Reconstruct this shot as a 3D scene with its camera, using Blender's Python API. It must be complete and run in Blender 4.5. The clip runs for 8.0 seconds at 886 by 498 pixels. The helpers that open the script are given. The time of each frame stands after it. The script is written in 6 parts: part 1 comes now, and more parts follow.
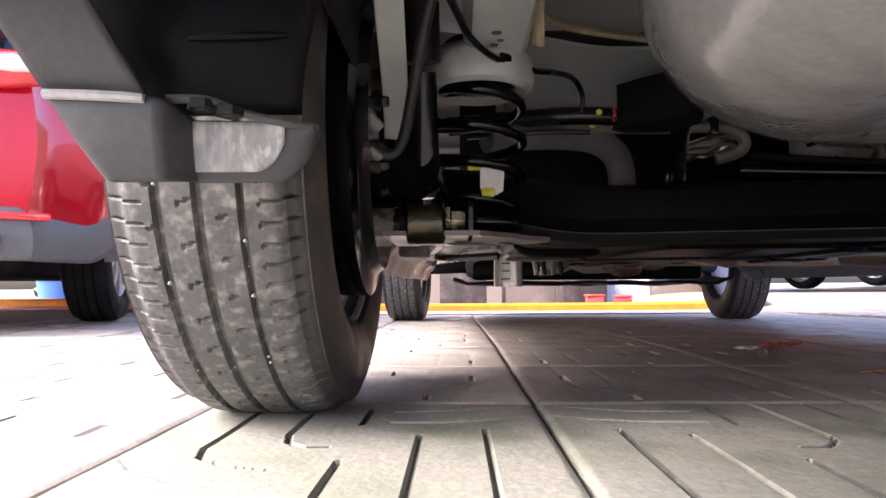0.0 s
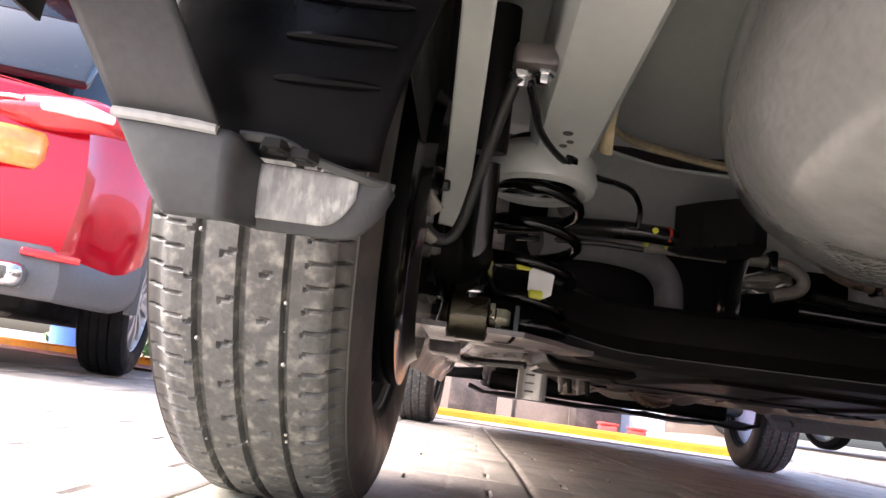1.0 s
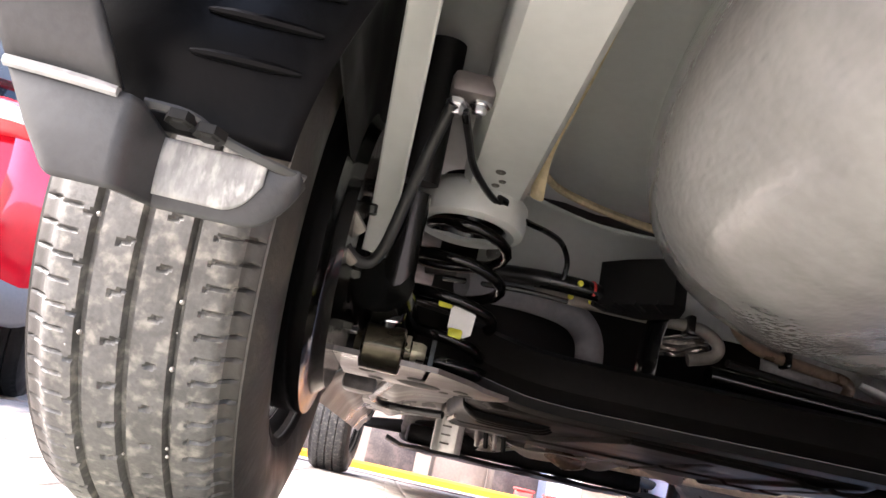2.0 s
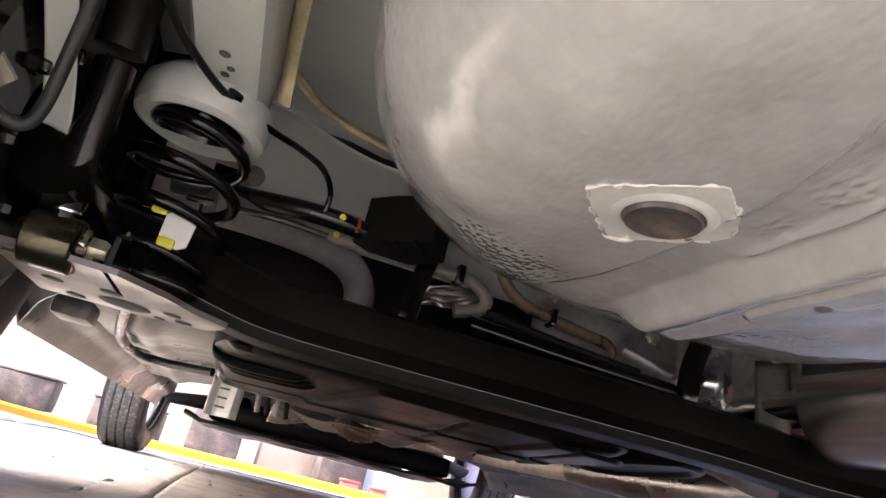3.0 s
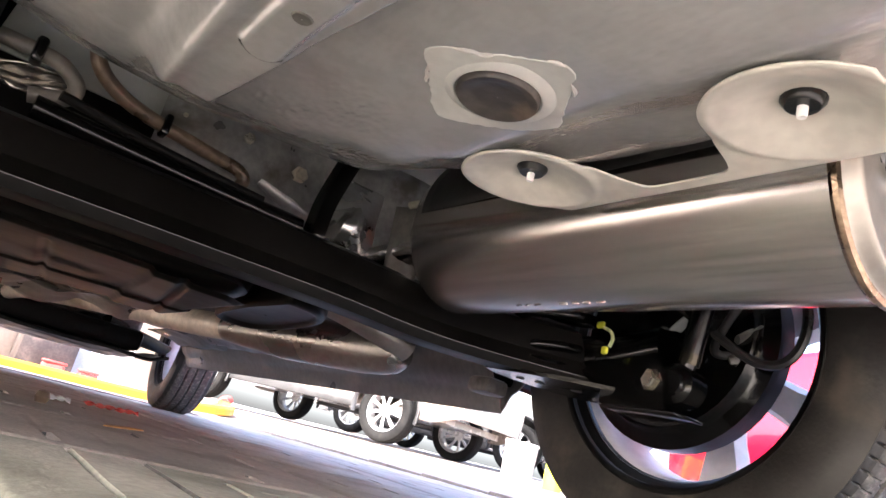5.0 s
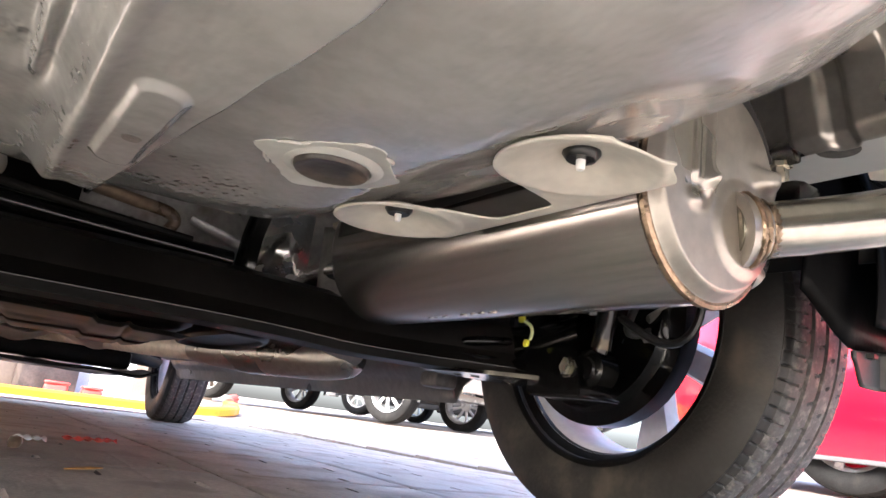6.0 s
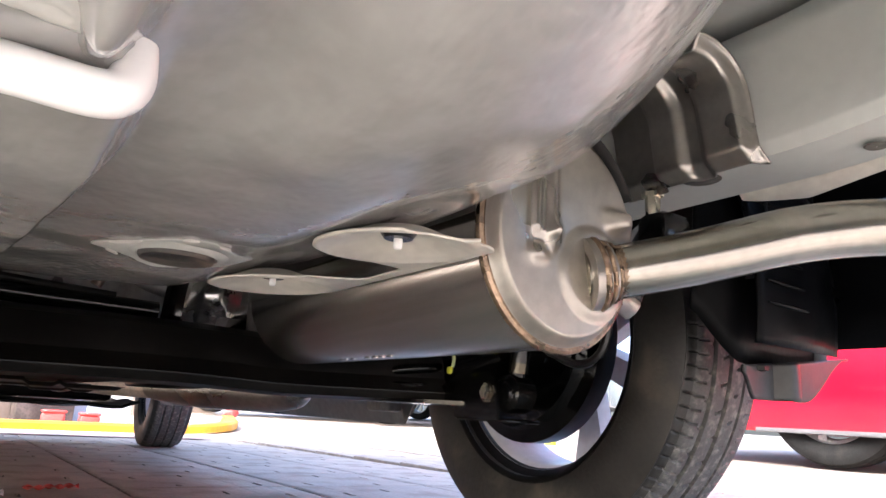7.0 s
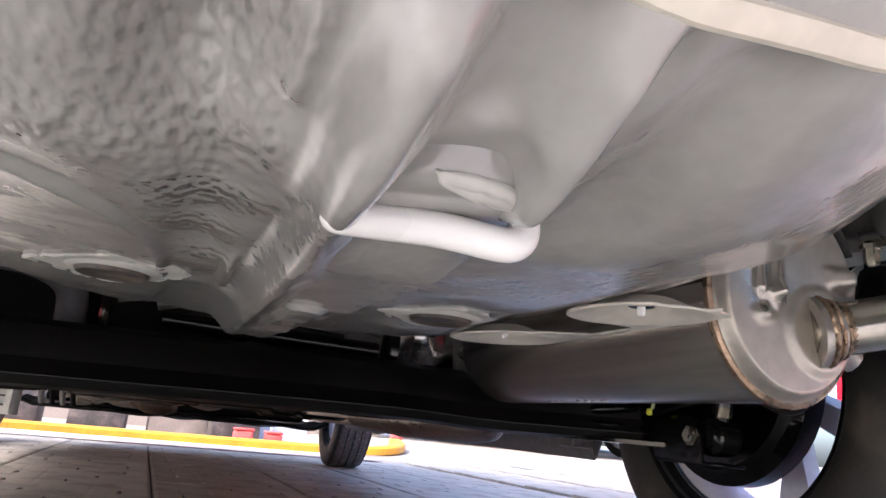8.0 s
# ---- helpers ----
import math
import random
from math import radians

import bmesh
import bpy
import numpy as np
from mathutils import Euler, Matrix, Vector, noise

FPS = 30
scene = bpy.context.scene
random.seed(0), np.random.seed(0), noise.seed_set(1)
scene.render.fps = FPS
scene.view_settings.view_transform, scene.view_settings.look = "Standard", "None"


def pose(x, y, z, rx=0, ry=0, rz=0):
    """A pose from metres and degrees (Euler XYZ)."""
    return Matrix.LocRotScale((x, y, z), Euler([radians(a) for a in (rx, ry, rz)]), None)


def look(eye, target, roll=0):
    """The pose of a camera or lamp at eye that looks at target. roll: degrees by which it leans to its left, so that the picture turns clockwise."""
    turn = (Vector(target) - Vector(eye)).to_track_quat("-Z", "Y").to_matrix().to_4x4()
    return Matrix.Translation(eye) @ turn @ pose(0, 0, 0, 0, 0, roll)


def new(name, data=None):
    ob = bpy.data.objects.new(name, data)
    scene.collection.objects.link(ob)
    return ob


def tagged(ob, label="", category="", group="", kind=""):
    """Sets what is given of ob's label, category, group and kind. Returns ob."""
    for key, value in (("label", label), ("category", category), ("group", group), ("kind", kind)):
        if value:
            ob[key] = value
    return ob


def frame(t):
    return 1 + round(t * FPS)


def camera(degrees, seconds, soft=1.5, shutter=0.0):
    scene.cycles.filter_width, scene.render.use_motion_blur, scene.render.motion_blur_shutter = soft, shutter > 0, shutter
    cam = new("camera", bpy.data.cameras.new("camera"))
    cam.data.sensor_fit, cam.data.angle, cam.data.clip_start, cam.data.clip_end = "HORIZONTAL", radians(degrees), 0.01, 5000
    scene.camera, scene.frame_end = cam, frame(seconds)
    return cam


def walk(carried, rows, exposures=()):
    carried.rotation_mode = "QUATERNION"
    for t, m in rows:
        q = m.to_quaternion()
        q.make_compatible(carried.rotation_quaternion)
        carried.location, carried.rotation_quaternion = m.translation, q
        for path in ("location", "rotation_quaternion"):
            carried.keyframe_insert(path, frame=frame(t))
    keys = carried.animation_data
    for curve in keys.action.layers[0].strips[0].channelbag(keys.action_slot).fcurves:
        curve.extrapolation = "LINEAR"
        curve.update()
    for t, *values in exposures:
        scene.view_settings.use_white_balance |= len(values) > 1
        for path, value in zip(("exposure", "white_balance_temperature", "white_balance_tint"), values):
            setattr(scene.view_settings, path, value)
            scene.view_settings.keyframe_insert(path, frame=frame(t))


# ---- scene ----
cam = camera(65.1, 8.0)
PATH = [
    (0, (-0.568, -0.86, 0.141), (-0.606, 1.137, 0.247), -0.3),
    (0.5, (-0.591, -0.84, 0.113), (-0.72, 1.148, 0.29), 4.7),
    (1, (-0.598, -0.816, 0.132), (-0.711, 1.141, 0.526), 8.2),
    (1.2, (-0.598, -0.806, 0.137), (-0.7, 1.14, 0.587), 9.4),
    (2.3, (-0.547, -0.778, 0.106), (-0.407, 1.123, 0.711), 13.7),
    (2.5, (-0.508, -0.752, 0.107), (-0.265, 1.136, 0.728), 13.7),
    (3, (-0.404, -0.708, 0.083), (0.008, 1.134, 0.745), 14.0),
    (3.5, (-0.336, -0.674, 0.077), (0.256, 1.124, 0.723), 14.9),
    (4, (-0.267, -0.659, 0.064), (0.509, 1.076, 0.687), 15.6),
    (4.5, (-0.195, -0.659, 0.056), (0.748, 1.007, 0.635), 15.4),
    (5, (-0.136, -0.661, 0.062), (0.914, 0.944, 0.628), 14.5),
    (5.2, (-0.122, -0.663, 0.077), (0.98, 0.904, 0.651), 13.6),
    (6.3, (-0.086, -0.81, 0.126), (1.016, 0.793, 0.59), 5.5),
    (6.5, (-0.066, -0.815, 0.133), (1.067, 0.767, 0.598), 4.3),
    (7, (-0.032, -0.874, 0.183), (1.059, 0.735, 0.651), 3.4),
    (7.5, (-0.08, -0.896, 0.186), (0.808, 0.824, 0.687), 5.4),
    (8, (-0.138, -0.909, 0.193), (0.566, 0.894, 0.697), 5.5),
]
EXPOSURE = [(0, 2.48, 6100, 17), (0.5, 2.26, 6200, 17), (1.0, 2.85, 6250, 14), (2.5, 3.42, 6170, 13), (4.0, 3.62, 6280, 13), (5.0, 3.74, 6400, 12), (6.5, 3.33, 6320, 9), (7.5, 2.95, 6000, 10), (8.0, 2.68, 5830, 10)]
walk(cam, [(t, look(eye, target, roll)) for t, eye, target, roll in PATH], EXPOSURE)
SUN, SUN_SIZE, SUN_EL, SUN_AZ, SKY, BUMPER_Z = 1.1, 35.0, 40.0, 250.0, 0.15, 0.33

# ---- light ----
world = bpy.data.worlds.new("world")
scene.world = world
world.use_nodes = True
wn, wl = world.node_tree.nodes, world.node_tree.links
sky = wn.new("ShaderNodeTexSky")
sky.sky_type, sky.sun_disc = "NISHITA", False
sky.sun_elevation, sky.sun_rotation = radians(SUN_EL), radians(SUN_AZ)
sky.air_density, sky.dust_density, sky.ozone_density = 0.8, 5.0, 1.0
wn["Background"].inputs["Strength"].default_value = SKY
wl.new(sky.outputs["Color"], wn["Background"].inputs["Color"])
sun = new("sun", bpy.data.lights.new("sun", "SUN"))
sun.data.energy, sun.data.angle, sun.data.color = SUN, radians(SUN_SIZE), (1.0, 0.97, 0.93)
az, el = radians(SUN_AZ), radians(SUN_EL)
toward = Vector((math.sin(az) * math.cos(el), math.cos(az) * math.cos(el), math.sin(el)))
sun.matrix_world = look(toward * 10, (0, 0, 0))


# ---- materials ----
def material(name, color, rough=0.5, metal=0.0, vary=0.25, scale=4.0, fine=90.0, bump=0.1, bump_scale=60.0,
             dirt=None, dirt_at=0.6, dirt_soft=0.1, dirt_scale=7.0, coat=0.0, rough_vary=0.15, stretch=(1, 1, 1), bump2=0.0, bump2_scale=9.0, random_value=0.0, patch=0.0, patch_scale=110.0, patch_at=0.52, spec=0.5, coat_rough=0.08):
    """A surface with broad and fine variation of colour and gloss, relief at two sizes and stains of their own shape."""
    m = bpy.data.materials.new(name)
    m.use_nodes = True
    n, l = m.node_tree.nodes, m.node_tree.links
    p = n["Principled BSDF"]
    p.inputs["Metallic"].default_value, p.inputs["Coat Weight"].default_value = metal, coat
    p.inputs["Coat Roughness"].default_value, p.inputs["Specular IOR Level"].default_value = coat_rough, spec
    tc, mp = n.new("ShaderNodeTexCoord"), n.new("ShaderNodeMapping")
    mp.inputs["Scale"].default_value = stretch
    l.new(tc.outputs["Object"], mp.inputs["Vector"])

    def noise_tex(s, detail=5.0):
        t = n.new("ShaderNodeTexNoise")
        t.inputs["Scale"].default_value, t.inputs["Detail"].default_value = s, detail
        l.new(mp.outputs["Vector"], t.inputs["Vector"])
        return t.outputs["Fac"]

    def ramp(fac, a, b, lo, hi):
        r = n.new("ShaderNodeMapRange")
        r.interpolation_type = "SMOOTHSTEP"
        r.inputs["From Min"].default_value, r.inputs["From Max"].default_value = a, b
        r.inputs["To Min"].default_value, r.inputs["To Max"].default_value = lo, hi
        l.new(fac, r.inputs["Value"])
        return r.outputs["Result"]

    def mul(x, y):
        t = n.new("ShaderNodeMath")
        t.operation = "MULTIPLY"
        l.new(x, t.inputs[0])
        l.new(y, t.inputs[1])
        return t.outputs[0]

    broad, small = noise_tex(scale, 4.0), noise_tex(fine, 3.0)
    shade = mul(ramp(broad, 0.3, 0.7, 1 - vary, 1 + vary), ramp(small, 0.3, 0.7, 1 - vary * 0.5, 1 + vary * 0.5))
    if random_value:
        oi = n.new("ShaderNodeObjectInfo")
        shade = mul(shade, ramp(oi.outputs["Random"], 0, 1, 1 - random_value, 1 + random_value))
    base = n.new("ShaderNodeVectorMath")
    base.operation = "SCALE"
    base.inputs[0].default_value = color
    l.new(shade, base.inputs["Scale"])
    out = base.outputs["Vector"]
    if dirt:
        mix = n.new("ShaderNodeMix")
        mix.data_type = "RGBA"
        mix.inputs["B"].default_value = (*dirt, 1)
        l.new(ramp(noise_tex(dirt_scale, 8.0), dirt_at - dirt_soft, dirt_at + dirt_soft, 0.0, 1.0), mix.inputs["Factor"])
        l.new(out, mix.inputs["A"])
        out = mix.outputs["Result"]
    l.new(out, p.inputs["Base Color"])
    l.new(ramp(broad, 0.3, 0.7, max(rough - rough_vary, 0.03), min(rough + rough_vary, 1.0)), p.inputs["Roughness"])
    normal = None
    for strength, s in ((bump2, bump2_scale), (bump, bump_scale)):
        if strength:
            b = n.new("ShaderNodeBump")
            b.inputs["Strength"].default_value, b.inputs["Distance"].default_value = strength, 0.2 / s
            l.new(noise_tex(s, 4.0), b.inputs["Height"])
            if normal:
                l.new(normal, b.inputs["Normal"])
            normal = b.outputs["Normal"]
    if patch:
        b = n.new("ShaderNodeBump")
        b.inputs["Strength"].default_value, b.inputs["Distance"].default_value = patch, 0.0085
        at = n.new("ShaderNodeAttribute")
        at.attribute_name = "stipple"
        lay, blob = n.new("ShaderNodeMapping"), n.new("ShaderNodeTexNoise")
        lay.inputs["Scale"].default_value = (1.0, 0.55, 1.0)
        blob.inputs["Scale"].default_value, blob.inputs["Detail"].default_value = patch_scale, 0.4
        l.new(tc.outputs["Object"], lay.inputs["Vector"])
        l.new(lay.outputs["Vector"], blob.inputs["Vector"])
        l.new(mul(blob.outputs["Fac"], at.outputs["Fac"]), b.inputs["Height"])
        if normal:
            l.new(normal, b.inputs["Normal"])
        normal = b.outputs["Normal"]
    if normal:
        l.new(normal, p.inputs["Normal"])
    return m


M_PAN = material("underbody_paint", (0.305, 0.302, 0.295), 0.20, 0.0, 0.10, 5, 60, 0.10, 70, bump2=0.12, bump2_scale=14, coat=0.8, coat_rough=0.14, patch=1.0, patch_scale=190, spec=0.9, rough_vary=0.03)
M_SEALED = material("stippled_sealer", (0.52, 0.50, 0.47), 0.45, 0.0, 0.12, 8, 80, 0.9, 95, bump2=0.5, bump2_scale=35)
M_PRIMER = material("pale_primer", (0.50, 0.50, 0.475), 0.5, 0.0, 0.10, 9, 90, 0.12, 70)
M_RAIL = material("grey_green_paint", (0.54, 0.56, 0.54), 0.36, 0.1, 0.04, 6, 70, 0.08, 60, coat=0.2, rough_vary=0.03)
M_SEALANT = material("ochre_sealant", (0.52, 0.43, 0.27), 0.6, 0.0, 0.25, 12, 90, 0.6, 60)
M_WHITE = material("white_paint", (0.80, 0.80, 0.80), 0.35, 0.0, 0.05, 6, 60, 0.1, 60, coat=0.3)
M_BLACK = material("black_chassis_paint", (0.0025, 0.0025, 0.0025), 0.15, 0.0, 0.3, 8, 90, 0.12, 60, dirt=(0.016, 0.0145, 0.013), dirt_at=0.76, rough_vary=0.05, spec=0.4)
M_GLOSS = material("gloss_black_enamel", (0.02, 0.02, 0.019), 0.16, 0.0, 0.2, 8, 90, 0.1, 60, rough_vary=0.05)
M_SATIN = material("satin_black_steel", (0.006, 0.0055, 0.005), 0.5, 0.0, 0.3, 6, 80, 0.12, 50, dirt=(0.012, 0.011, 0.010), dirt_at=0.74, spec=0.14)
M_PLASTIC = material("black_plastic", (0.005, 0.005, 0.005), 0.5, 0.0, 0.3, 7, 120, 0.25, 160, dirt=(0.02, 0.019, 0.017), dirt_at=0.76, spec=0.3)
M_LINER = material("black_liner_plastic", (0.002, 0.0021, 0.0026), 0.42, 0.0, 0.3, 7, 120, 0.2, 120, spec=0.10)
# lighter grey than the flap, for its upper lip
M_LIP = material("pale_lip_plastic", (0.30, 0.30, 0.30), 0.4, 0.0, 0.2, 30, 140, 0.3, 220)
M_TRIM = material("charcoal_bumper_plastic", (0.032, 0.033, 0.035), 0.45, 0.0, 0.2, 8, 140, 0.3, 220, dirt=(0.09, 0.088, 0.085), dirt_at=0.74)
M_TANK = material("glossy_black_tank_plastic", (0.006, 0.0055, 0.005), 0.38, 0.0, 0.3, 6, 80, 0.05, 30, dirt=(0.012, 0.011, 0.010), dirt_at=0.80, spec=0.05, rough_vary=0.05)
M_RUBBER = material("tyre_rubber", (0.026, 0.024, 0.022), 0.5, 0.0, 0.25, 14, 150, 0.4, 180, dirt=(0.095, 0.080, 0.062), dirt_at=0.66, dirt_soft=0.14, dirt_scale=14)
M_DARKTYRE = material("dark_tyre_rubber", (0.012, 0.012, 0.012), 0.6, 0.0, 0.3, 14, 150, 0.4, 180, dirt=(0.025, 0.023, 0.021), dirt_at=0.70, dirt_scale=14, spec=0.08)
M_TREAD = material("dusty_tread_rubber", (0.075, 0.073, 0.070), 0.62, 0.0, 0.25, 40, 260, 0.7, 240, dirt=(0.24, 0.225, 0.20), dirt_at=0.63, dirt_soft=0.16, dirt_scale=85)
M_HOSE = material("black_rubber_hose", (0.005, 0.005, 0.005), 0.30, 0.0, 0.2, 10, 90, 0.1, 60)
M_HOSEGREY = material("worn_rubber_hose", (0.016, 0.016, 0.016), 0.5, 0.0, 0.3, 30, 160, 0.2, 90, dirt=(0.09, 0.088, 0.085), dirt_at=0.70, dirt_scale=60)
M_STEEL = material("brushed_stainless", (0.70, 0.665, 0.63), 0.19, 1.0, 0.06, 4, 120, 0.012, 90, stretch=(6, 0.6, 6), rough_vary=0.015)
# the can is brushed round its axis, which draws its highlights out lengthwise
brush = M_STEEL.node_tree.nodes.new("ShaderNodeTangent")
brush.direction_type, brush.axis = "RADIAL", "Y"
for node in M_STEEL.node_tree.nodes:
    if node.type == "BSDF_PRINCIPLED":
        node.inputs["Anisotropic"].default_value = 0.85
        node.inputs["Anisotropic Rotation"].default_value = 0.25
        M_STEEL.node_tree.links.new(brush.outputs["Tangent"], node.inputs["Tangent"])
M_CAP = material("pale_stainless", (0.40, 0.375, 0.335), 0.34, 0.85, 0.12, 9, 90, 0.08, 60, dirt=(0.45, 0.36, 0.27), dirt_at=0.68)
M_TAILPIPE = material("polished_tailpipe", (0.43, 0.41, 0.36), 0.21, 1.0, 0.12, 5, 90, 0.04, 60, rough_vary=0.04)
M_WELD = material("heat_tinted_weld", (0.32, 0.235, 0.165), 0.32, 1.0, 0.45, 45, 160, 0.5, 160)
M_SHIELD = material("stamped_steel_shield", (0.40, 0.38, 0.35), 0.33, 0.9, 0.12, 8, 90, 0.1, 60)
# steel coloured near black for the shade above the muffler
M_ARCHSHADE = material("shade_dark_steel", (0.014, 0.013, 0.012), 0.6, 0.0, 0.3, 8, 90, 0.2, 60)
M_CREAM = material("cream_coated_shield", (0.62, 0.59, 0.52), 0.45, 0.1, 0.10, 10, 80, 0.1, 60)
M_GALV = material("galvanised_sheet", (0.36, 0.355, 0.345), 0.42, 0.6, 0.22, 18, 90, 0.15, 50, dirt=(0.17, 0.15, 0.125), dirt_at=0.62, dirt_scale=16)
M_DOME = material("dented_aluminium", (0.62, 0.61, 0.60), 0.30, 0.9, 0.12, 20, 90, 0.12, 40)
M_ALU = material("bare_aluminium", (0.70, 0.70, 0.70), 0.25, 1.0, 0.08, 8, 60, 0.05, 60)
M_BARREL = material("bright_wheel_barrel", (0.66, 0.65, 0.68), 0.45, 0.10, 0.10, 10, 60, 0.03, 60)
M_WHEELSILVER = material("silver_wheel_paint", (0.45, 0.45, 0.45), 0.35, 0.3, 0.06, 8, 60, 0.03, 60)
M_ZINC = material("zinc_bolt", (0.62, 0.58, 0.48), 0.32, 1.0, 0.15, 40, 160, 0.1, 90)
M_PLATE = material("dusty_plate_steel", (0.18, 0.162, 0.154), 0.42, 0.5, 0.2, 12, 90, 0.2, 60, dirt=(0.20, 0.17, 0.15), dirt_at=0.62)
M_CAST = material("dusty_cast_metal", (0.16, 0.15, 0.14), 0.5, 0.4, 0.35, 12, 80, 0.5, 60, dirt=(0.30, 0.27, 0.235), dirt_at=0.62)
M_FLOOR = material("dusty_floor_pan", (0.27, 0.25, 0.23), 0.5, 0.1, 0.3, 7, 70, 0.3, 40, dirt=(0.42, 0.37, 0.31), dirt_at=0.62)
M_UNDERSEAL = material("grey_underseal", (0.125, 0.122, 0.118), 0.40, 0.0, 0.22, 7, 70, 0.25, 45, dirt=(0.20, 0.183, 0.163), dirt_at=0.64, dirt_soft=0.10, dirt_scale=9, spec=0.5)
M_RESONATOR = material("dull_resonator_steel", (0.36, 0.335, 0.30), 0.28, 0.9, 0.15, 9, 90, 0.08, 60, dirt=(0.34, 0.27, 0.20), dirt_at=0.68)
M_FRONTPIPE = material("dusty_pipe_steel", (0.60, 0.53, 0.44), 0.45, 0.35, 0.2, 9, 80, 0.15, 50, dirt=(0.30, 0.24, 0.18), dirt_at=0.64)
M_GREYPIPE = material("grey_rubber_pipe", (0.15, 0.15, 0.155), 0.55, 0.0, 0.15, 10, 90, 0.2, 60)
M_TAUPE = material("taupe_line", (0.17, 0.155, 0.135), 0.45, 0.0, 0.2, 14, 90, 0.2, 60, dirt=(0.5, 0.42, 0.2), dirt_at=0.78)
M_BROWN = material("waxed_brown_pipe", (0.14, 0.10, 0.07), 0.35, 0.2, 0.35, 14, 90, 0.3, 50)
M_YELLOW = material("yellow_plastic", (0.72, 0.72, 0.05), 0.45, 0.0, 0.08, 20, 90, 0.05, 60)
M_TAG = material("pale_green_plastic", (0.55, 0.60, 0.30), 0.45, 0.0, 0.08, 20, 90, 0.05, 60)
M_EYE = material("bronzed_bushing_steel", (0.075, 0.066, 0.048), 0.2, 0.9, 0.2, 14, 90, 0.1, 60)
M_DUST = material("grey_dust_film", (0.27, 0.27, 0.265), 0.6, 0.0, 0.25, 60, 320, 0.8, 300, dirt=(0.42, 0.415, 0.40), dirt_at=0.56, dirt_scale=190, stretch=(1, 1, 0.35))
M_FLAP = material("charcoal_flap_plastic", (0.030, 0.030, 0.032), 0.38, 0.0, 0.2, 8, 120, 0.15, 180, dirt=(0.07, 0.068, 0.064), dirt_at=0.66)
M_LABEL = material("white_plastic", (0.86, 0.86, 0.84), 0.5, 0.0, 0.05, 20, 90, 0.05, 60)
M_GREYTRIM = material("grey_bumper_plastic", (0.11, 0.112, 0.118), 0.42, 0.0, 0.1, 6, 90, 0.1, 160)
M_RED = material("red_car_paint", (0.55, 0.005, 0.022), 0.20, 0.30, 0.06, 3, 60, 0.0, 40, coat=0.8, coat_rough=0.03, rough_vary=0.05, spec=0.3)
M_REDLAMP = material("red_lamp_plastic", (0.62, 0.02, 0.03), 0.12, 0.0, 0.15, 12, 60, 0.3, 30, coat=1.0)
# amber of a reflection in the red paint, no lamp
M_AMBERGLINT = material("amber_reflection_gloss", (0.85, 0.33, 0.08), 0.12, 0.0, 0.15, 14, 60, 0.3, 30, coat=1.0)
M_SILVER = material("silver_car_paint", (0.22, 0.215, 0.21), 0.25, 0.3, 0.05, 3, 60, 0.02, 40, coat=0.7, rough_vary=0.05)
M_BEIGE = material("champagne_car_paint", (0.30, 0.255, 0.225), 0.28, 0.2, 0.05, 3, 60, 0.02, 40, coat=0.6, rough_vary=0.05)
M_GLASS = material("dark_car_glass", (0.02, 0.025, 0.03), 0.06, 0.0, 0.1, 3, 40, 0.0, 40, coat=0.5, rough_vary=0.02)
M_CONCRETE = material("stamped_concrete", (0.385, 0.34, 0.296), 0.62, 0.0, 0.24, 3.5, 110, 0.5, 160, dirt=(0.27, 0.238, 0.20), dirt_at=0.535, dirt_soft=0.10, dirt_scale=8, random_value=0.10, bump2=0.3, bump2_scale=40)
# greener copy of the concrete, with part of the light balance painted in
M_GREENISH = material("greenish_stamped_concrete", (0.37, 0.36, 0.302), 0.62, 0.0, 0.25, 3.5, 110, 0.5, 160, dirt=(0.22, 0.222, 0.17), dirt_at=0.53, dirt_soft=0.12, dirt_scale=7, random_value=0.08, bump2=0.3, bump2_scale=40)
M_PLUG = material("dusty_rubber_plug", (0.055, 0.047, 0.042), 0.5, 0.0, 0.4, 25, 120, 0.2, 90, dirt=(0.14, 0.10, 0.075), dirt_at=0.62, dirt_scale=30)
M_GROUND = material("pale_concrete", (0.27, 0.225, 0.198), 0.75, 0.0, 0.25, 1.3, 60, 0.4, 90, dirt=(0.25, 0.232, 0.212), dirt_at=0.58, dirt_scale=1.2)
# grit of joints and grooves; on hole discs and slots it paints their shade
M_JOINTHOLE = material("dark_joint_and_hole_fill", (0.10, 0.095, 0.085), 0.9, 0.0, 0.3, 30, 150, 0.6, 200)
M_KERBY = material("yellow_kerb_paint", (0.62, 0.27, 0.012), 0.6, 0.0, 0.15, 6, 60, 0.4, 60, dirt=(0.5, 0.4, 0.25), dirt_at=0.72)
M_KERBR = material("red_kerb_paint", (0.62, 0.06, 0.05), 0.6, 0.0, 0.15, 6, 60, 0.4, 60)
M_KERBP = material("faded_pink_paint", (0.62, 0.45, 0.42), 0.7, 0.0, 0.15, 4, 60, 0.3, 60, dirt=(0.5, 0.47, 0.44), dirt_at=0.58)
M_WALL = material("warm_plaster", (0.21, 0.165, 0.138), 0.8, 0.0, 0.12, 1.2, 40, 0.3, 40, dirt=(0.45, 0.38, 0.32), dirt_at=0.68, dirt_scale=2)
# dark red-brown shared by the boxes and chest near the wall
M_DARKCRATE = material("dark_brown_crate", (0.055, 0.042, 0.038), 0.6, 0.0, 0.4, 6, 60, 0.3, 40, dirt=(0.14, 0.10, 0.085), dirt_at=0.64)
M_CARD = material("cardboard", (0.46, 0.33, 0.21), 0.8, 0.0, 0.15, 5, 60, 0.2, 60)
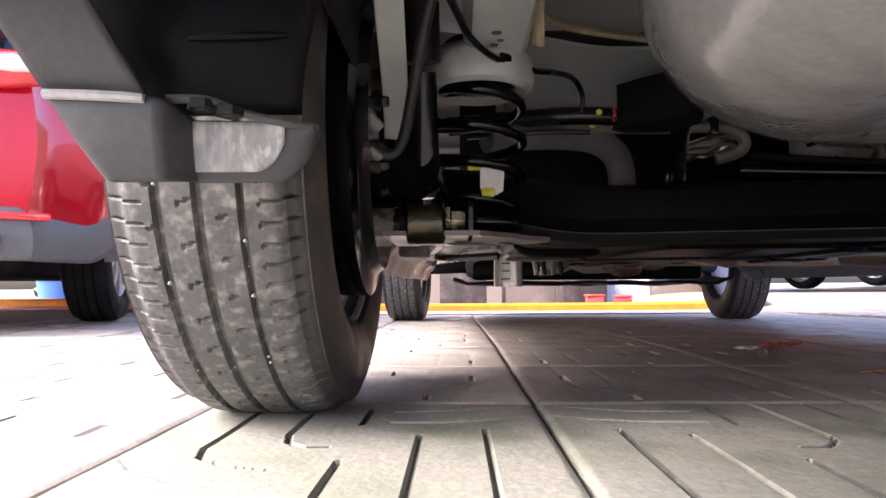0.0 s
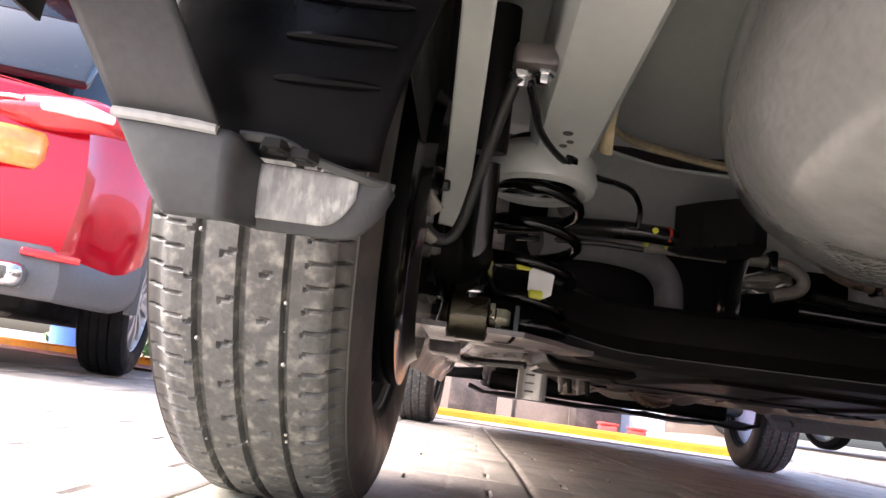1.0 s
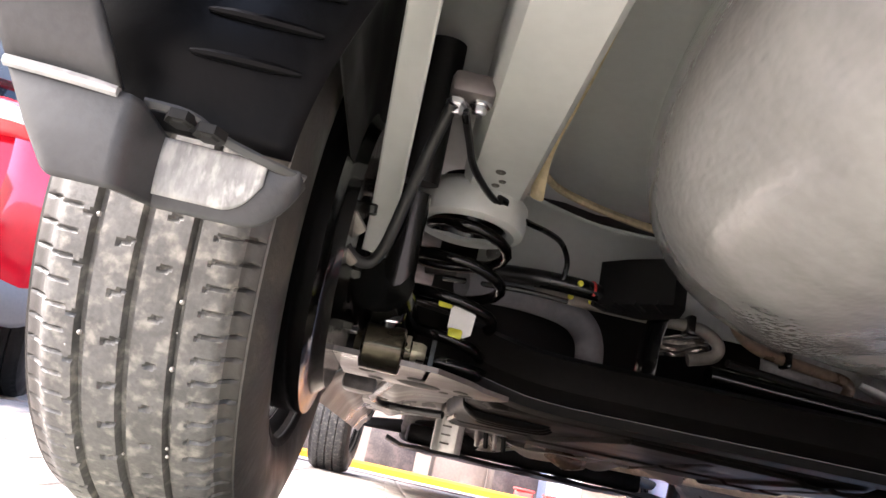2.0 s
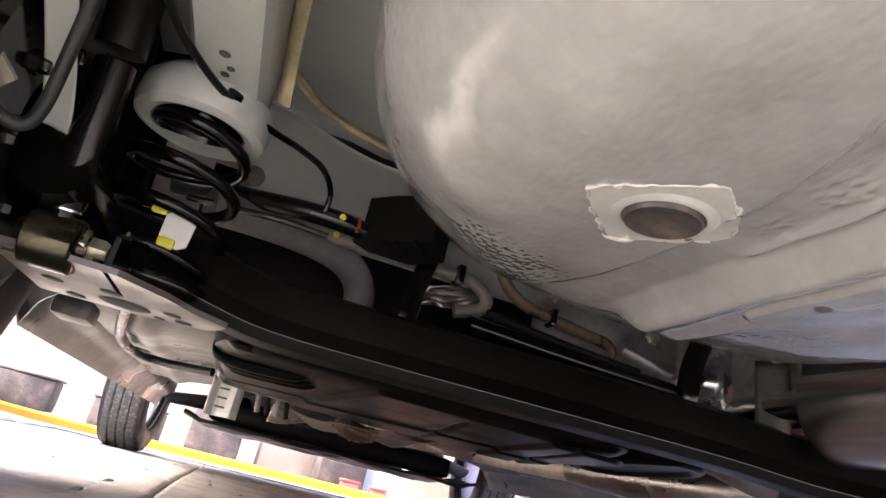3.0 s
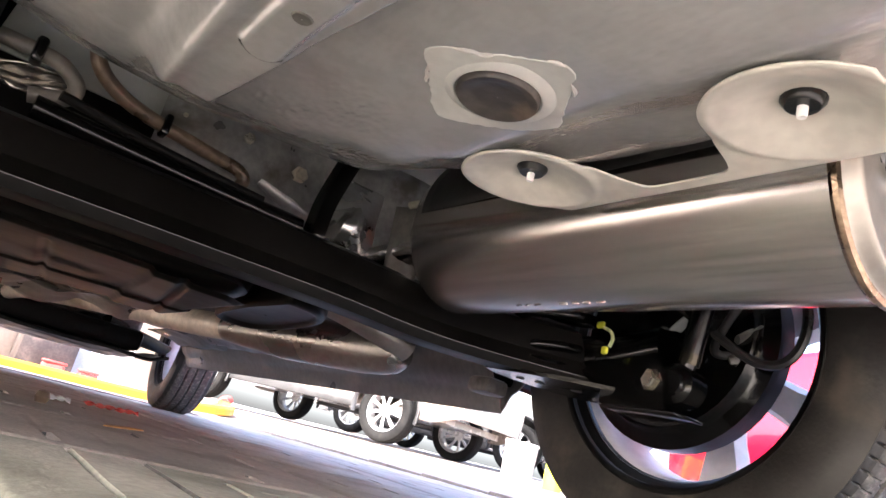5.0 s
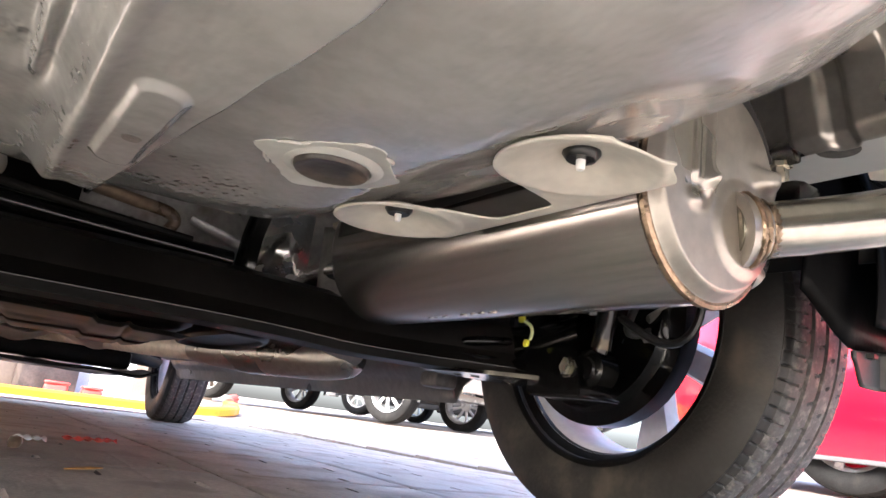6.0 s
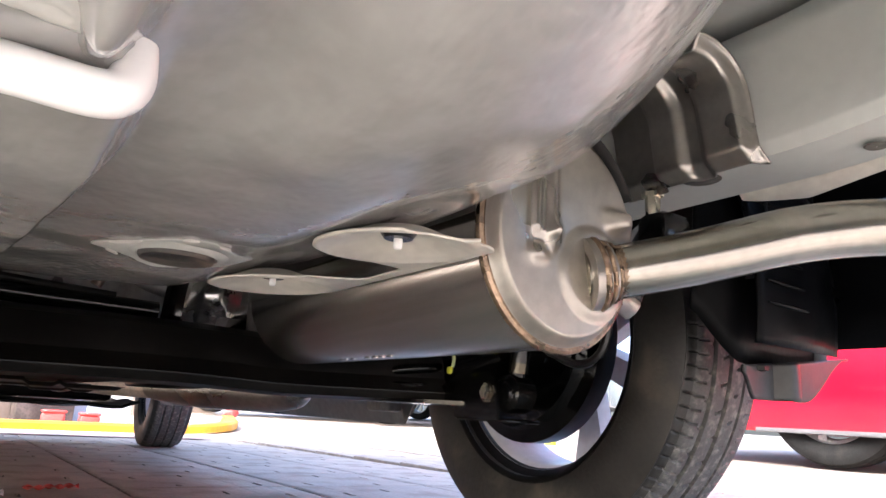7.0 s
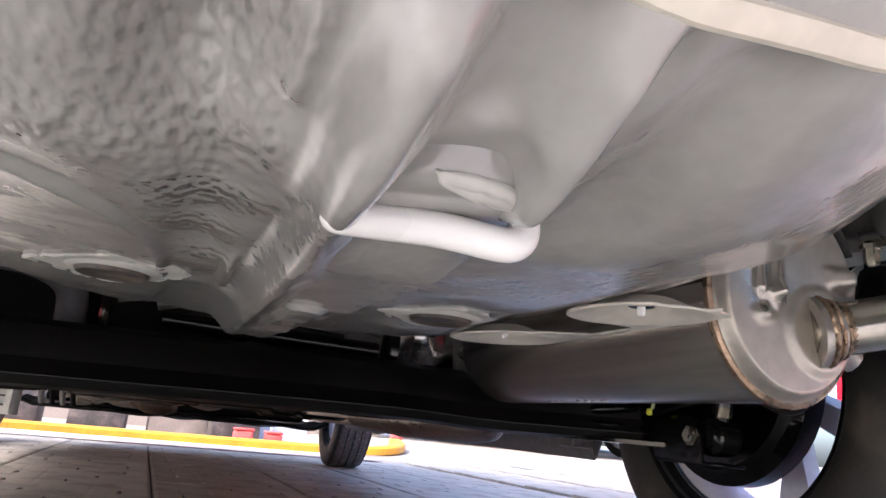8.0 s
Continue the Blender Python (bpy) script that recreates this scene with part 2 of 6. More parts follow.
M_BLUE = material("blue_plastic", (0.08, 0.20, 0.55), 0.45, 0.0, 0.1, 6, 60, 0.1, 60)
M_CRATE = material("grey_blue_crate", (0.33, 0.38, 0.45), 0.5, 0.0, 0.1, 6, 60, 0.1, 60)
M_LEAF = material("green_leaf", (0.06, 0.13, 0.03), 0.5, 0.0, 0.3, 12, 60, 0.1, 60)
M_DRYLEAF = material("dry_leaf", (0.50, 0.26, 0.07), 0.6, 0.0, 0.3, 30, 90, 0.3, 90)
M_WRAP = material("red_foil_wrapper", (0.62, 0.09, 0.07), 0.3, 0.0, 0.3, 40, 90, 0.6, 60)


# ---- mesh helpers ----
def part(name, bm, mat, parent=None, label="", smooth=40, thick=0.0):
    """Links a bmesh as one mesh object under a thing or a part."""
    bmesh.ops.recalc_face_normals(bm, faces=bm.faces)
    me = bpy.data.meshes.new(name)
    bm.to_mesh(me)
    bm.free()
    me.materials.append(mat)
    if smooth:
        me.shade_smooth()
        me.set_sharp_from_angle(angle=radians(smooth))
    ob = new(name, me)
    if thick:
        s = ob.modifiers.new("thickness", "SOLIDIFY")
        s.thickness, s.offset = thick, 0.0
    ob.parent = parent
    if label:
        ob["label"] = label
    return ob


def thing(name, label, category, at=(0, 0, 0), turn=0.0, group="", kind=""):
    ob = new(name)
    ob.matrix_basis = pose(*at, 0, 0, turn)
    ob.empty_display_size = 0.1
    return tagged(ob, label, category, group, kind)


def box(bm, c, s, m=None, bevel=0.0, seg=2):
    mat4 = Matrix.Translation(c) @ (m or Matrix.Identity(4)) @ Matrix.Diagonal((*s, 1))
    r = bmesh.ops.create_cube(bm, size=1.0, matrix=mat4)
    if bevel:
        edges = list({e for v in r["verts"] for e in v.link_edges})
        bmesh.ops.bevel(bm, geom=edges, offset=bevel, segments=seg, profile=0.5, affect="EDGES")
    return bm


def curve_points(pts, k=6):
    """A smooth line through the points."""
    p = [Vector(q) for q in pts]
    if len(p) < 3:
        return p
    out = []
    for i in range(len(p) - 1):
        a, b, c, d = p[max(i - 1, 0)], p[i], p[i + 1], p[min(i + 2, len(p) - 1)]
        for j in range(k):
            t = j / k
            out.append(0.5 * ((2 * b) + (c - a) * t + (2 * a - 5 * b + 4 * c - d) * t * t + (3 * b - a - 3 * c + d) * t ** 3))
    return out + [p[-1]]


def tube(bm, pts, r, n=12, k=6, flat=1.0, caps=True):
    """A round or flattened tube along a smooth line; r may be a list of radii for the given points."""
    path = curve_points(pts, k)
    radii = np.interp(np.linspace(0, 1, len(path)), np.linspace(0, 1, len(r)), r) if isinstance(r, (list, tuple)) else [r] * len(path)
    up, rings = None, []
    for i, q in enumerate(path):
        d = (path[min(i + 1, len(path) - 1)] - path[max(i - 1, 0)]).normalized()
        up = (up - d * up.dot(d)).normalized() if up else d.orthogonal().normalized()
        side = d.cross(up)
        rings.append([bm.verts.new(q + (up * math.cos(a) * flat + side * math.sin(a)) * radii[i]) for a in np.linspace(0, 2 * math.pi, n, endpoint=False)])
    for a, b in zip(rings, rings[1:]):
        for j in range(n):
            bm.faces.new((a[j], a[(j + 1) % n], b[(j + 1) % n], b[j]))
    if caps:
        bm.faces.new(rings[0])
        bm.faces.new(rings[-1][::-1])
    return bm


def surface(bm, f, nu, nv, loop_u=False, loop_v=False):
    """A grid of points f(u, v) with u and v from 0 to 1."""
    us = [i / (nu if loop_u else nu - 1) for i in range(nu)]
    vs = [i / (nv if loop_v else nv - 1) for i in range(nv)]
    g = [[bm.verts.new(f(u, v)) for v in vs] for u in us]
    for i in range(nu if loop_u else nu - 1):
        for j in range(nv if loop_v else nv - 1):
            a, b = g[i], g[(i + 1) % nu]
            bm.faces.new((a[j], b[j], b[(j + 1) % nv], a[(j + 1) % nv]))
    return g


def lathe(bm, profile, origin, axis="x", n=32, closed=False):
    """Turns (radius, along) pairs round an axis through origin."""
    o = Vector(origin)

    def f(u, v):
        r, h = profile[min(int(round(v * (len(profile) - 1 if not closed else len(profile)))), len(profile) - 1)]
        c, s = r * math.cos(2 * math.pi * u), r * math.sin(2 * math.pi * u)
        return o + Vector({"x": (h, c, s), "y": (c, h, s), "z": (c, s, h)}[axis])

    surface(bm, f, n, len(profile), loop_u=True, loop_v=closed)
    return bm


def plate(bm, outline, z0, z1, m=None, holes=()):
    """An upright-sided plate from an outline in x and y; m turns and places it."""
    lo = [bm.verts.new((x, y, z0)) for x, y in outline]
    hi = [bm.verts.new((x, y, z1)) for x, y in outline]
    k = len(outline)
    bm.faces.new(lo[::-1])
    bm.faces.new(hi)
    for i in range(k):
        bm.faces.new((lo[i], lo[(i + 1) % k], hi[(i + 1) % k], hi[i]))
    if m:
        bmesh.ops.transform(bm, matrix=m, verts=lo + hi)
    return bm


def bm_new():
    return bmesh.new()


def bolt(parent, at, axis="x", r=0.011, length=0.012, mat=None, name="bolt", label="zinc-plated hexagon bolt"):
    bm = lathe(bm_new(), [(0.0005, length), (r * 0.8, length), (r, length * 0.75), (r, 0.002), (r * 1.45, 0.002), (r * 1.45, -0.003), (0.0005, -0.003)], at, axis, 6 if r < 0.02 else 16)
    return part(name, bm, mat or M_ZINC, parent, label, 30)


def smoothstep(a, b, x):
    t = min(max((x - a) / (b - a), 0.0), 1.0)
    return t * t * (3 - 2 * t)


# ---- ground ----
def ground_height(x, y):
    """The yard rises gently to the car's right and the bay falls towards the kerb."""
    fall = 0.014 * max(0.0, min(y, 8.0) - 0.758) * smoothstep(-2.6, -1.4, x) * smoothstep(2.6, 1.4, x)
    return 0.021 * max(0.0, min(x, 9.0) - 0.95) * smoothstep(0.9, 1.6, x) - fall


TILE, TX, TY = 0.385, -0.86, -0.012
NX0, NX1, NY0, NY1 = -4, 8, -4, 9
bm = bm_new()
xs = [-60, -20, -8, -5, -3.5] + [TX + TILE * i for i in range(NX0, NX1 + 1)] + [2.6, 3.0, 3.5, 4, 5, 6, 7.5, 9, 14, 25, 60]
ys = [-60, -20, -8, -4, -2.5] + [TY + TILE * i for i in range(NY0, NY1 + 1)] + [3.9, 4.4, 5, 6, 8, 12, 20, 60]
rows_v = [[bm.verts.new((x, y, ground_height(x, y) - (0.012 if (TX + TILE * NX0 - 0.01 < x < TX + TILE * NX1 + 0.01 and TY + TILE * NY0 - 0.01 < y < TY + TILE * NY1 + 0.01) else 0.0))) for y in ys] for x in xs]
for i in range(len(xs) - 1):
    for j in range(len(ys) - 1):
        bm.faces.new((rows_v[i][j], rows_v[i + 1][j], rows_v[i + 1][j + 1], rows_v[i][j + 1]))
ground = part("ground", bm, M_GROUND, smooth=0)
ground.data.materials.append(M_JOINTHOLE)
for p in ground.data.polygons:
    if TX + TILE * NX0 < p.center.x < TX + TILE * NX1 and TY + TILE * NY0 < p.center.y < TY + TILE * NY1:
        p.material_index = 1
tagged(ground, "pale sunlit concrete yard, worn and dusty", "ground", kind="structure")


GROOVES = [((0.0625, 0.0), (0.0625, 0.229)), ((0.125, 0.0), (0.125, 0.203)), ((0.1875, 0.0), (0.1875, 0.106)), ((0.1875, 0.25), (0.1875, 0.338)),
           ((0.25, 0.378), (0.25, 0.20), (0.243, 0.168), (0.226, 0.152), (0.205, 0.152)), ((0.3125, 0.378), (0.3125, 0.15), (0.303, 0.112), (0.275, 0.088), (0.235, 0.076))]
FAINT = [((0.375, 0.12), (0.345, 0.078), (0.30, 0.045), (0.24, 0.028)), ((0.0, 0.30), (0.05, 0.275), (0.10, 0.262), (0.16, 0.262)), ((0.02, 0.36), (0.10, 0.325), (0.16, 0.318))]


def near_line(x, y, line):
    best = 9.0
    for (ax, ay), (bx, by) in zip(line, line[1:]):
        dx, dy = bx - ax, by - ay
        t = min(max(((x - ax) * dx + (y - ay) * dy) / (dx * dx + dy * dy), 0.0), 1.0)
        best = min(best, math.hypot(x - ax - t * dx, y - ay - t * dy))
    return best


WORN = [((0.0625, 0.03), (0.0625, 0.085)), ((0.1875, 0.26), (0.1875, 0.30)), ((0.3125, 0.20), (0.3125, 0.25)), ((0.25, 0.02), (0.25, 0.05))]


def groove_depth(x, y, half=0.0026):
    """Depth of the stamped pattern of a tile, x and y from 0 to TILE; half above 3 mm: worn tiles."""
    if half > 0.0029:
        return 0.005 if any(near_line(x, y, g) < half for g in WORN) else 0.0006 if any(near_line(x, y, g) < half for g in GROOVES) else 0.0
    if any(near_line(x, y, g) < half for g in GROOVES):
        return 0.005
    return 0.0018 if any(near_line(x, y, g) < half for g in FAINT) else 0.0


def tile_mesh(flip, n=150, half=0.0026, top=M_CONCRETE):
    bm = bm_new()
    s = TILE - 0.006

    def f(u, v):
        x, y = u * s, v * s
        e = min(x, y, s - x, s - y)
        z = -groove_depth(s - x if flip else x, y, half) - 0.003 * (1 - smoothstep(0.0, 0.006, e))
        z += 0.0012 * noise.noise((x * 9, y * 9, 3.0 + flip))
        return (x + 0.003, y + 0.003, z)

    g = surface(bm, f, n, n)
    rim = [g[i][0] for i in range(n)] + [g[-1][j] for j in range(1, n)] + [g[i][-1] for i in range(n - 2, -1, -1)] + [g[0][j] for j in range(n - 2, 0, -1)]
    low = [bm.verts.new(v.co + Vector((0, 0, -0.012))) for v in rim]
    for i in range(len(rim)):
        j = (i + 1) % len(rim)
        bm.faces.new((rim[i], rim[j], low[j], low[i]))
    me = bpy.data.meshes.new("paving_tile")
    bmesh.ops.recalc_face_normals(bm, faces=bm.faces)
    bm.to_mesh(me)
    bm.free()
    me.materials.append(top)
    me.materials.append(M_JOINTHOLE)
    for p in me.polygons:
        x, y = p.center.x - 0.003, p.center.y - 0.003
        if p.center.z > -0.009 and groove_depth(s - x if flip else x, y, half) > 0.004:
            p.material_index = 1
    me.shade_smooth()
    me.set_sharp_from_angle(angle=radians(35))
    return me


# ---- tyres and wheels ----
TYRE_R = 0.312
FLAT, TALL = 0.88, 0.312 / 0.335


def tyre_mesh(bm, ribs=(-0.040, -0.002, 0.037), nv=864, cuts=108, cells=66):
    tread = 0.083
    xs = [-tread + 2 * tread * i / cells for i in range(cells + 1)]
    prof = [(-0.078, 0.222), (-0.090, 0.226), (-0.098, 0.245), (-0.103, 0.272), (-0.102, 0.292), (-0.097, 0.309), (-0.0925, 0.318), (-0.0915, 0.3205), (-0.0895, 0.3205), (-0.0885, 0.3215)]
    prof = prof + [(x, None) for x in xs] + [(-x, r) for x, r in prof[::-1]]

    def f(u, v):
        x, r = prof[int(round(v * (len(prof) - 1)))]
        ang = 2 * math.pi * u
        if r is None:
            r = 0.335 - 0.0045 * (abs(x) / tread) ** 2.2 - 0.007 * smoothstep(0.066, 0.083, abs(x))
            if any(abs(x - gx) < 0.0032 for gx in ribs):
                r -= 0.0068
            elif x > 0.052 or x < -0.055:
                step = (u * cuts + abs(x) * 7) % 1.0
                if step < 0.12:
                    r -= 0.0034
            else:
                for k, (lo, hi) in enumerate(((-0.052, -0.043), (-0.022, -0.006), (0.013, 0.024))):
                    if lo < x < hi and (u * cuts * 0.5 + x * 8 + 0.37 * k) % 1.0 < 0.09:
                        r -= 0.0034
        r *= TALL
        return Vector((x * FLAT, r * math.cos(ang), r * math.sin(ang)))

    surface(bm, f, nv, len(prof), loop_u=True)
    return bm


def add_wheel(parent, at, side, name, label, spokes=10, detail=True, steer=0.0):
    """A wheel: barrel with its tyre and spokes. side: +1 where the outer face looks to +x."""
    rim_profile = [(0.224, -0.088), (0.232, -0.092), (0.236, -0.086), (0.226, -0.080), (0.214, -0.066), (0.205, -0.03), (0.203, 0.05), (0.214, 0.072), (0.228, 0.084), (0.232, 0.09)]
    bm = lathe(bm_new(), [(r * TALL, h * side * FLAT) for r, h in rim_profile[4:]], (0, 0, 0), "x", 56)
    wheel = part(name, bm, M_BARREL if detail else M_WHEELSILVER, parent, label, thick=0.004)
    bm = lathe(bm_new(), [(r * TALL, h * side * FLAT) for r, h in rim_profile[:5] + [(0.2115, -0.058)]], (0, 0, 0), "x", 56)
    part("rim_lip", bm, M_PLASTIC if detail else M_WHEELSILVER, wheel, "black painted rim lip" if detail else "", thick=0.004)
    wheel.matrix_basis = pose(*at, 0, 0, steer)
    fine = "rear" in name
    fine = fine if detail else "other"
    if fine not in SHARED:
        ob = part("tyre", tyre_mesh(bm_new()) if fine is True else tyre_mesh(bm_new(), nv=216, cuts=54, cells=40), M_RUBBER if detail else M_DARKTYRE, wheel, "dusty worn black tyre with straight grooves")
        SHARED[fine] = ob.data
        ob.data.materials.append(M_TREAD if detail else M_DARKTYRE)
        for p in ob.data.polygons:
            if abs(p.center.x) < 0.066 and math.hypot(p.center.y, p.center.z) > 0.28:
                p.material_index = 1
    else:
        ob = new("tyre", SHARED[fine])
        ob.parent, ob["label"] = wheel, "dusty worn black tyre with straight grooves"
    if detail == "plain":
        return wheel
    bm = bm_new()
    hx = 0.060 * side
    lathe(bm, [(0.0005, hx + 0.01 * side), (0.05, hx + 0.01 * side), (0.062, hx), (0.06, hx - 0.03 * side), (0.0005, hx - 0.03 * side)], (0, 0, 0), "x", 24)
    metal = M_BARREL if detail else M_WHEELSILVER
    centre = part("wheel_centre", bm, metal, wheel, "bright machined wheel centre")
    w0, w1 = (0.013, 0.021) if spokes > 6 else (0.026, 0.052)
    bm, ring = bm_new(), []
    for r, w, dx in ((0.045, w0, 0.0), (0.12, w0 * 1.15, 0.008), (0.200, w1, 0.004)):
        ring.append([bm.verts.new((hx + (dx + o) * side, r, q)) for q, o in ((-w, 0.006), (w, 0.006), (w * 0.7, -0.016), (-w * 0.7, -0.016))])
    for p, q in zip(ring, ring[1:]):
        for j in range(4):
            bm.faces.new((p[j], p[(j + 1) % 4], q[(j + 1) % 4], q[j]))
    first = part("spoke", bm, metal, wheel)
    first.matrix_basis = Matrix.Rotation(0.45, 4, "X")
    for k in range(1, spokes):
        ob = new("spoke", first.data)
        ob.parent = wheel
        ob.matrix_basis = Matrix.Rotation(0.45 + 2 * math.pi * k / spokes, 4, "X")
    return wheel


SHARED = {}

# ---- the car seen from beneath ----
car = thing("car", "silver compact crossover seen from beneath, parked on stamped concrete", "car", (0, 0, 0))
AX, CX = -0.026, 0.0215
for sx in (-1, 1):
    add_wheel(car, (CX + sx * 0.779 - (0.012 if sx < 0 else 0.0), AX, TYRE_R - 0.004), sx, "rear_wheel", "rear wheel with bright alloy barrel and spokes", spokes=6)
    add_wheel(car, (-0.008 + sx * 0.80, 2.585, TYRE_R - 0.006 + ground_height(0, 2.585)), sx, "front_wheel", "front wheel with blocky black tyre", detail="plain", steer=-4)

# small stones caught in the tread of the left rear tyre
rng = random.Random(5)
bm = bm_new()
for k in range(26):
    ang, x = rng.uniform(2.3, 4.1), rng.choice((-0.04, -0.002, 0.037, rng.uniform(-0.07, 0.07))) * FLAT
    r = TYRE_R - 0.0015
    size = rng.uniform(0.0008, 0.0022)
    bmesh.ops.create_icosphere(bm, subdivisions=1, radius=size, matrix=Matrix.Translation((CX - 0.791 + x, AX + r * math.cos(ang), TYRE_R - 0.004 + r * math.sin(ang))))
tagged(part("tread_grit", bm, M_FLOOR, car, "tiny pale stones caught in the tread"), kind="stuff")

# spare-wheel well with its long centre channel
WX, WY, WA, WB, WN, WZ, WR, WK = -0.04, -0.38, 0.483, 0.602, 2.47, 0.292, 0.298, -0.523


def channel(x, y):
    """How far the pressed channel, its rear ridges and the pad hang below the well's floor."""
    xl, xr = -0.086, min(-0.027 - 0.09 * (y + 0.22), 0.003)
    front = smoothstep(-0.08, -0.15, y)
    soft = 0.010 + 0.008 * smoothstep(-0.52, -0.30, y)
    inside = smoothstep(xl - soft, xl + soft, x) * (1 - smoothstep(xr - 0.004, xr + 0.010, x))
    rear = smoothstep(-0.58, -0.74, y)
    split = smoothstep(-0.540, -0.680, y)
    left = math.exp(-((x + 0.080) / 0.0165) ** 2)
    right = math.exp(-((x + 0.014) / (0.018 if x < -0.014 else 0.011)) ** 2)
    ridges = (0.031 * left + 0.030 * right * (0.35 + 0.65 * smoothstep(-0.640, -0.690, y))) * (0.85 + 0.15 * rear) - 0.014 * smoothstep(-0.68, -0.75, y) * (1 - left) * inside
    d = front * ((1 - split) * inside * 0.020 + split * ridges)
    pad_d = math.hypot(x + 0.037, y + 0.668)
    d += (0.004 - d) * smoothstep(0.044, 0.034, pad_d) * (1 - smoothstep(-0.034, -0.016, x)) * smoothstep(-0.076, -0.062, x)
    d += 0.004 * front * (1 - split) * math.exp(-((x - xl - 0.012) / 0.009) ** 2)
    d += 0.007 * math.exp(-((x + 0.112) / 0.006) ** 2) * smoothstep(-0.675, -0.69, y)
    d -= 0.030 * math.exp(-((x + 0.146) / 0.024) ** 2 - ((y + 0.690) / 0.060) ** 2)
    d -= 0.008 * math.exp(-((x + 0.128) / 0.020) ** 2) * smoothstep(-0.66, -0.60, y) * smoothstep(-0.38, -0.46, y)
    d += 0.006 * math.exp(-((x + 0.102) / 0.004) ** 2) * smoothstep(-0.30, -0.34, y) * smoothstep(-0.46, -0.40, y)
    lobe = (abs(x + 0.28) / 0.137) ** 2.5 + (abs(y + 0.30) / 0.27) ** 2.5
    d += 0.0050 * smoothstep(1.12, 0.94, lobe)
    d -= 0.016 * math.exp(-((x - 0.040) / 0.026) ** 2) * smoothstep(-0.56, -0.68, y)
    d *= smoothstep(-0.772, -0.742, y)
    d -= 0.014 * smoothstep(0.125, 0.195, x) * smoothstep(-0.60, -0.50, y)
    py = abs(y + 0.336) - 0.068
    pad = math.hypot(max(py, 0.0), x + 0.043)
    return d + 0.0045 * (1 - smoothstep(0.010, 0.017, pad))


def well_surface(x, y):
    """Height of the well's outside at a place."""
    lo, hi = 0.0, math.pi / 2
    for _ in range(30):
        phi = (lo + hi) / 2
        z = WZ + WR - WR * math.cos(phi)
        a, b = WA + WK * (z - WZ), WB + WK * (z - WZ)
        r = (abs((x - WX) / a) ** WN + abs((y - WY) / b) ** WN) ** (1 / WN)
        if r < 1 + (WR * math.sin(phi) - WR) / min(a, b):
            hi = phi
        else:
            lo = phi
    return WZ + WR - WR * math.cos(lo) - channel(x, y) * math.cos(lo)


def well_point(u, v):
    ang = 2 * math.pi * u
    c, s = math.cos(ang), math.sin(ang)
    unit = 1 / (abs(c) ** WN + abs(s) ** WN) ** (1 / WN)
    if v < 0.6:
        q, phi = v / 0.6, 0.0
    else:
        q, phi = 1.0, (v - 0.6) / 0.4 * math.pi / 2
    z = WZ + WR - WR * math.cos(phi)
    a, b = WA + WK * (z - WZ), WB + WK * (z - WZ)
    r = (1 + (WR * math.sin(phi) - WR) / min(a, b)) * q
    x, y = WX + a * r * unit * c, WY + b * r * unit * s
    wave = 0.0065 * noise.noise((x * 6, y * 6, 1.3)) + 0.0024 * noise.noise((x * 17, y * 17, 7.7))
    drop = channel(x, y) * (math.cos(phi) if phi else 1.0)
    return Vector((x, y, z - drop - wave))


bm = bm_new()
surface(bm, well_point, 700, 340, loop_u=True)
pan = part("spare_wheel_well", bm, M_PAN, car, "silver-grey pressed steel spare-wheel well", 60)
# where the sprayed sealer stands in rough stipple: (x, y, reach, strength)
STIPPLE = ((-0.146, -0.70, 0.055, 1.0), (-0.142, -0.63, 0.05, 1.0), (-0.134, -0.56, 0.042, 0.9), (-0.126, -0.49, 0.035, 0.8), (-0.120, -0.43, 0.03, 0.6), (-0.21, -0.63, 0.06, 0.7), (-0.24, -0.17, 0.05, 1.0), (-0.20, -0.14, 0.05, 0.8), (-0.112, -0.36, 0.025, 0.45), (-0.108, -0.42, 0.025, 0.4), (-0.30, -0.60, 0.05, 0.6), (0.05, -0.21, 0.05, 0.4), (0.02, -0.16, 0.04, 0.4))
rough = pan.data.attributes.new("stipple", "FLOAT", "POINT")
for v, a in zip(pan.data.vertices, rough.data):
    broken = 0.5 + 0.9 * noise.noise((v.co.x * 17, v.co.y * 17, 4.0))
    a.value = min(1.0, 0.06 + sum(w * max(0.0, 1 - math.hypot(v.co.x - x, v.co.y - y) / r) for x, y, r, w in STIPPLE) * 1.5 * max(0.4, broken) * (smoothstep(-0.098, -0.112, v.co.x) if v.co.y < -0.36 else 1.0))


def well_z(x, y):
    """Height of the well's flat floor."""
    return WZ - channel(x, y) - 0.0065 * noise.noise((x * 6, y * 6, 1.3)) - 0.0024 * noise.noise((x * 17, y * 17, 7.7))


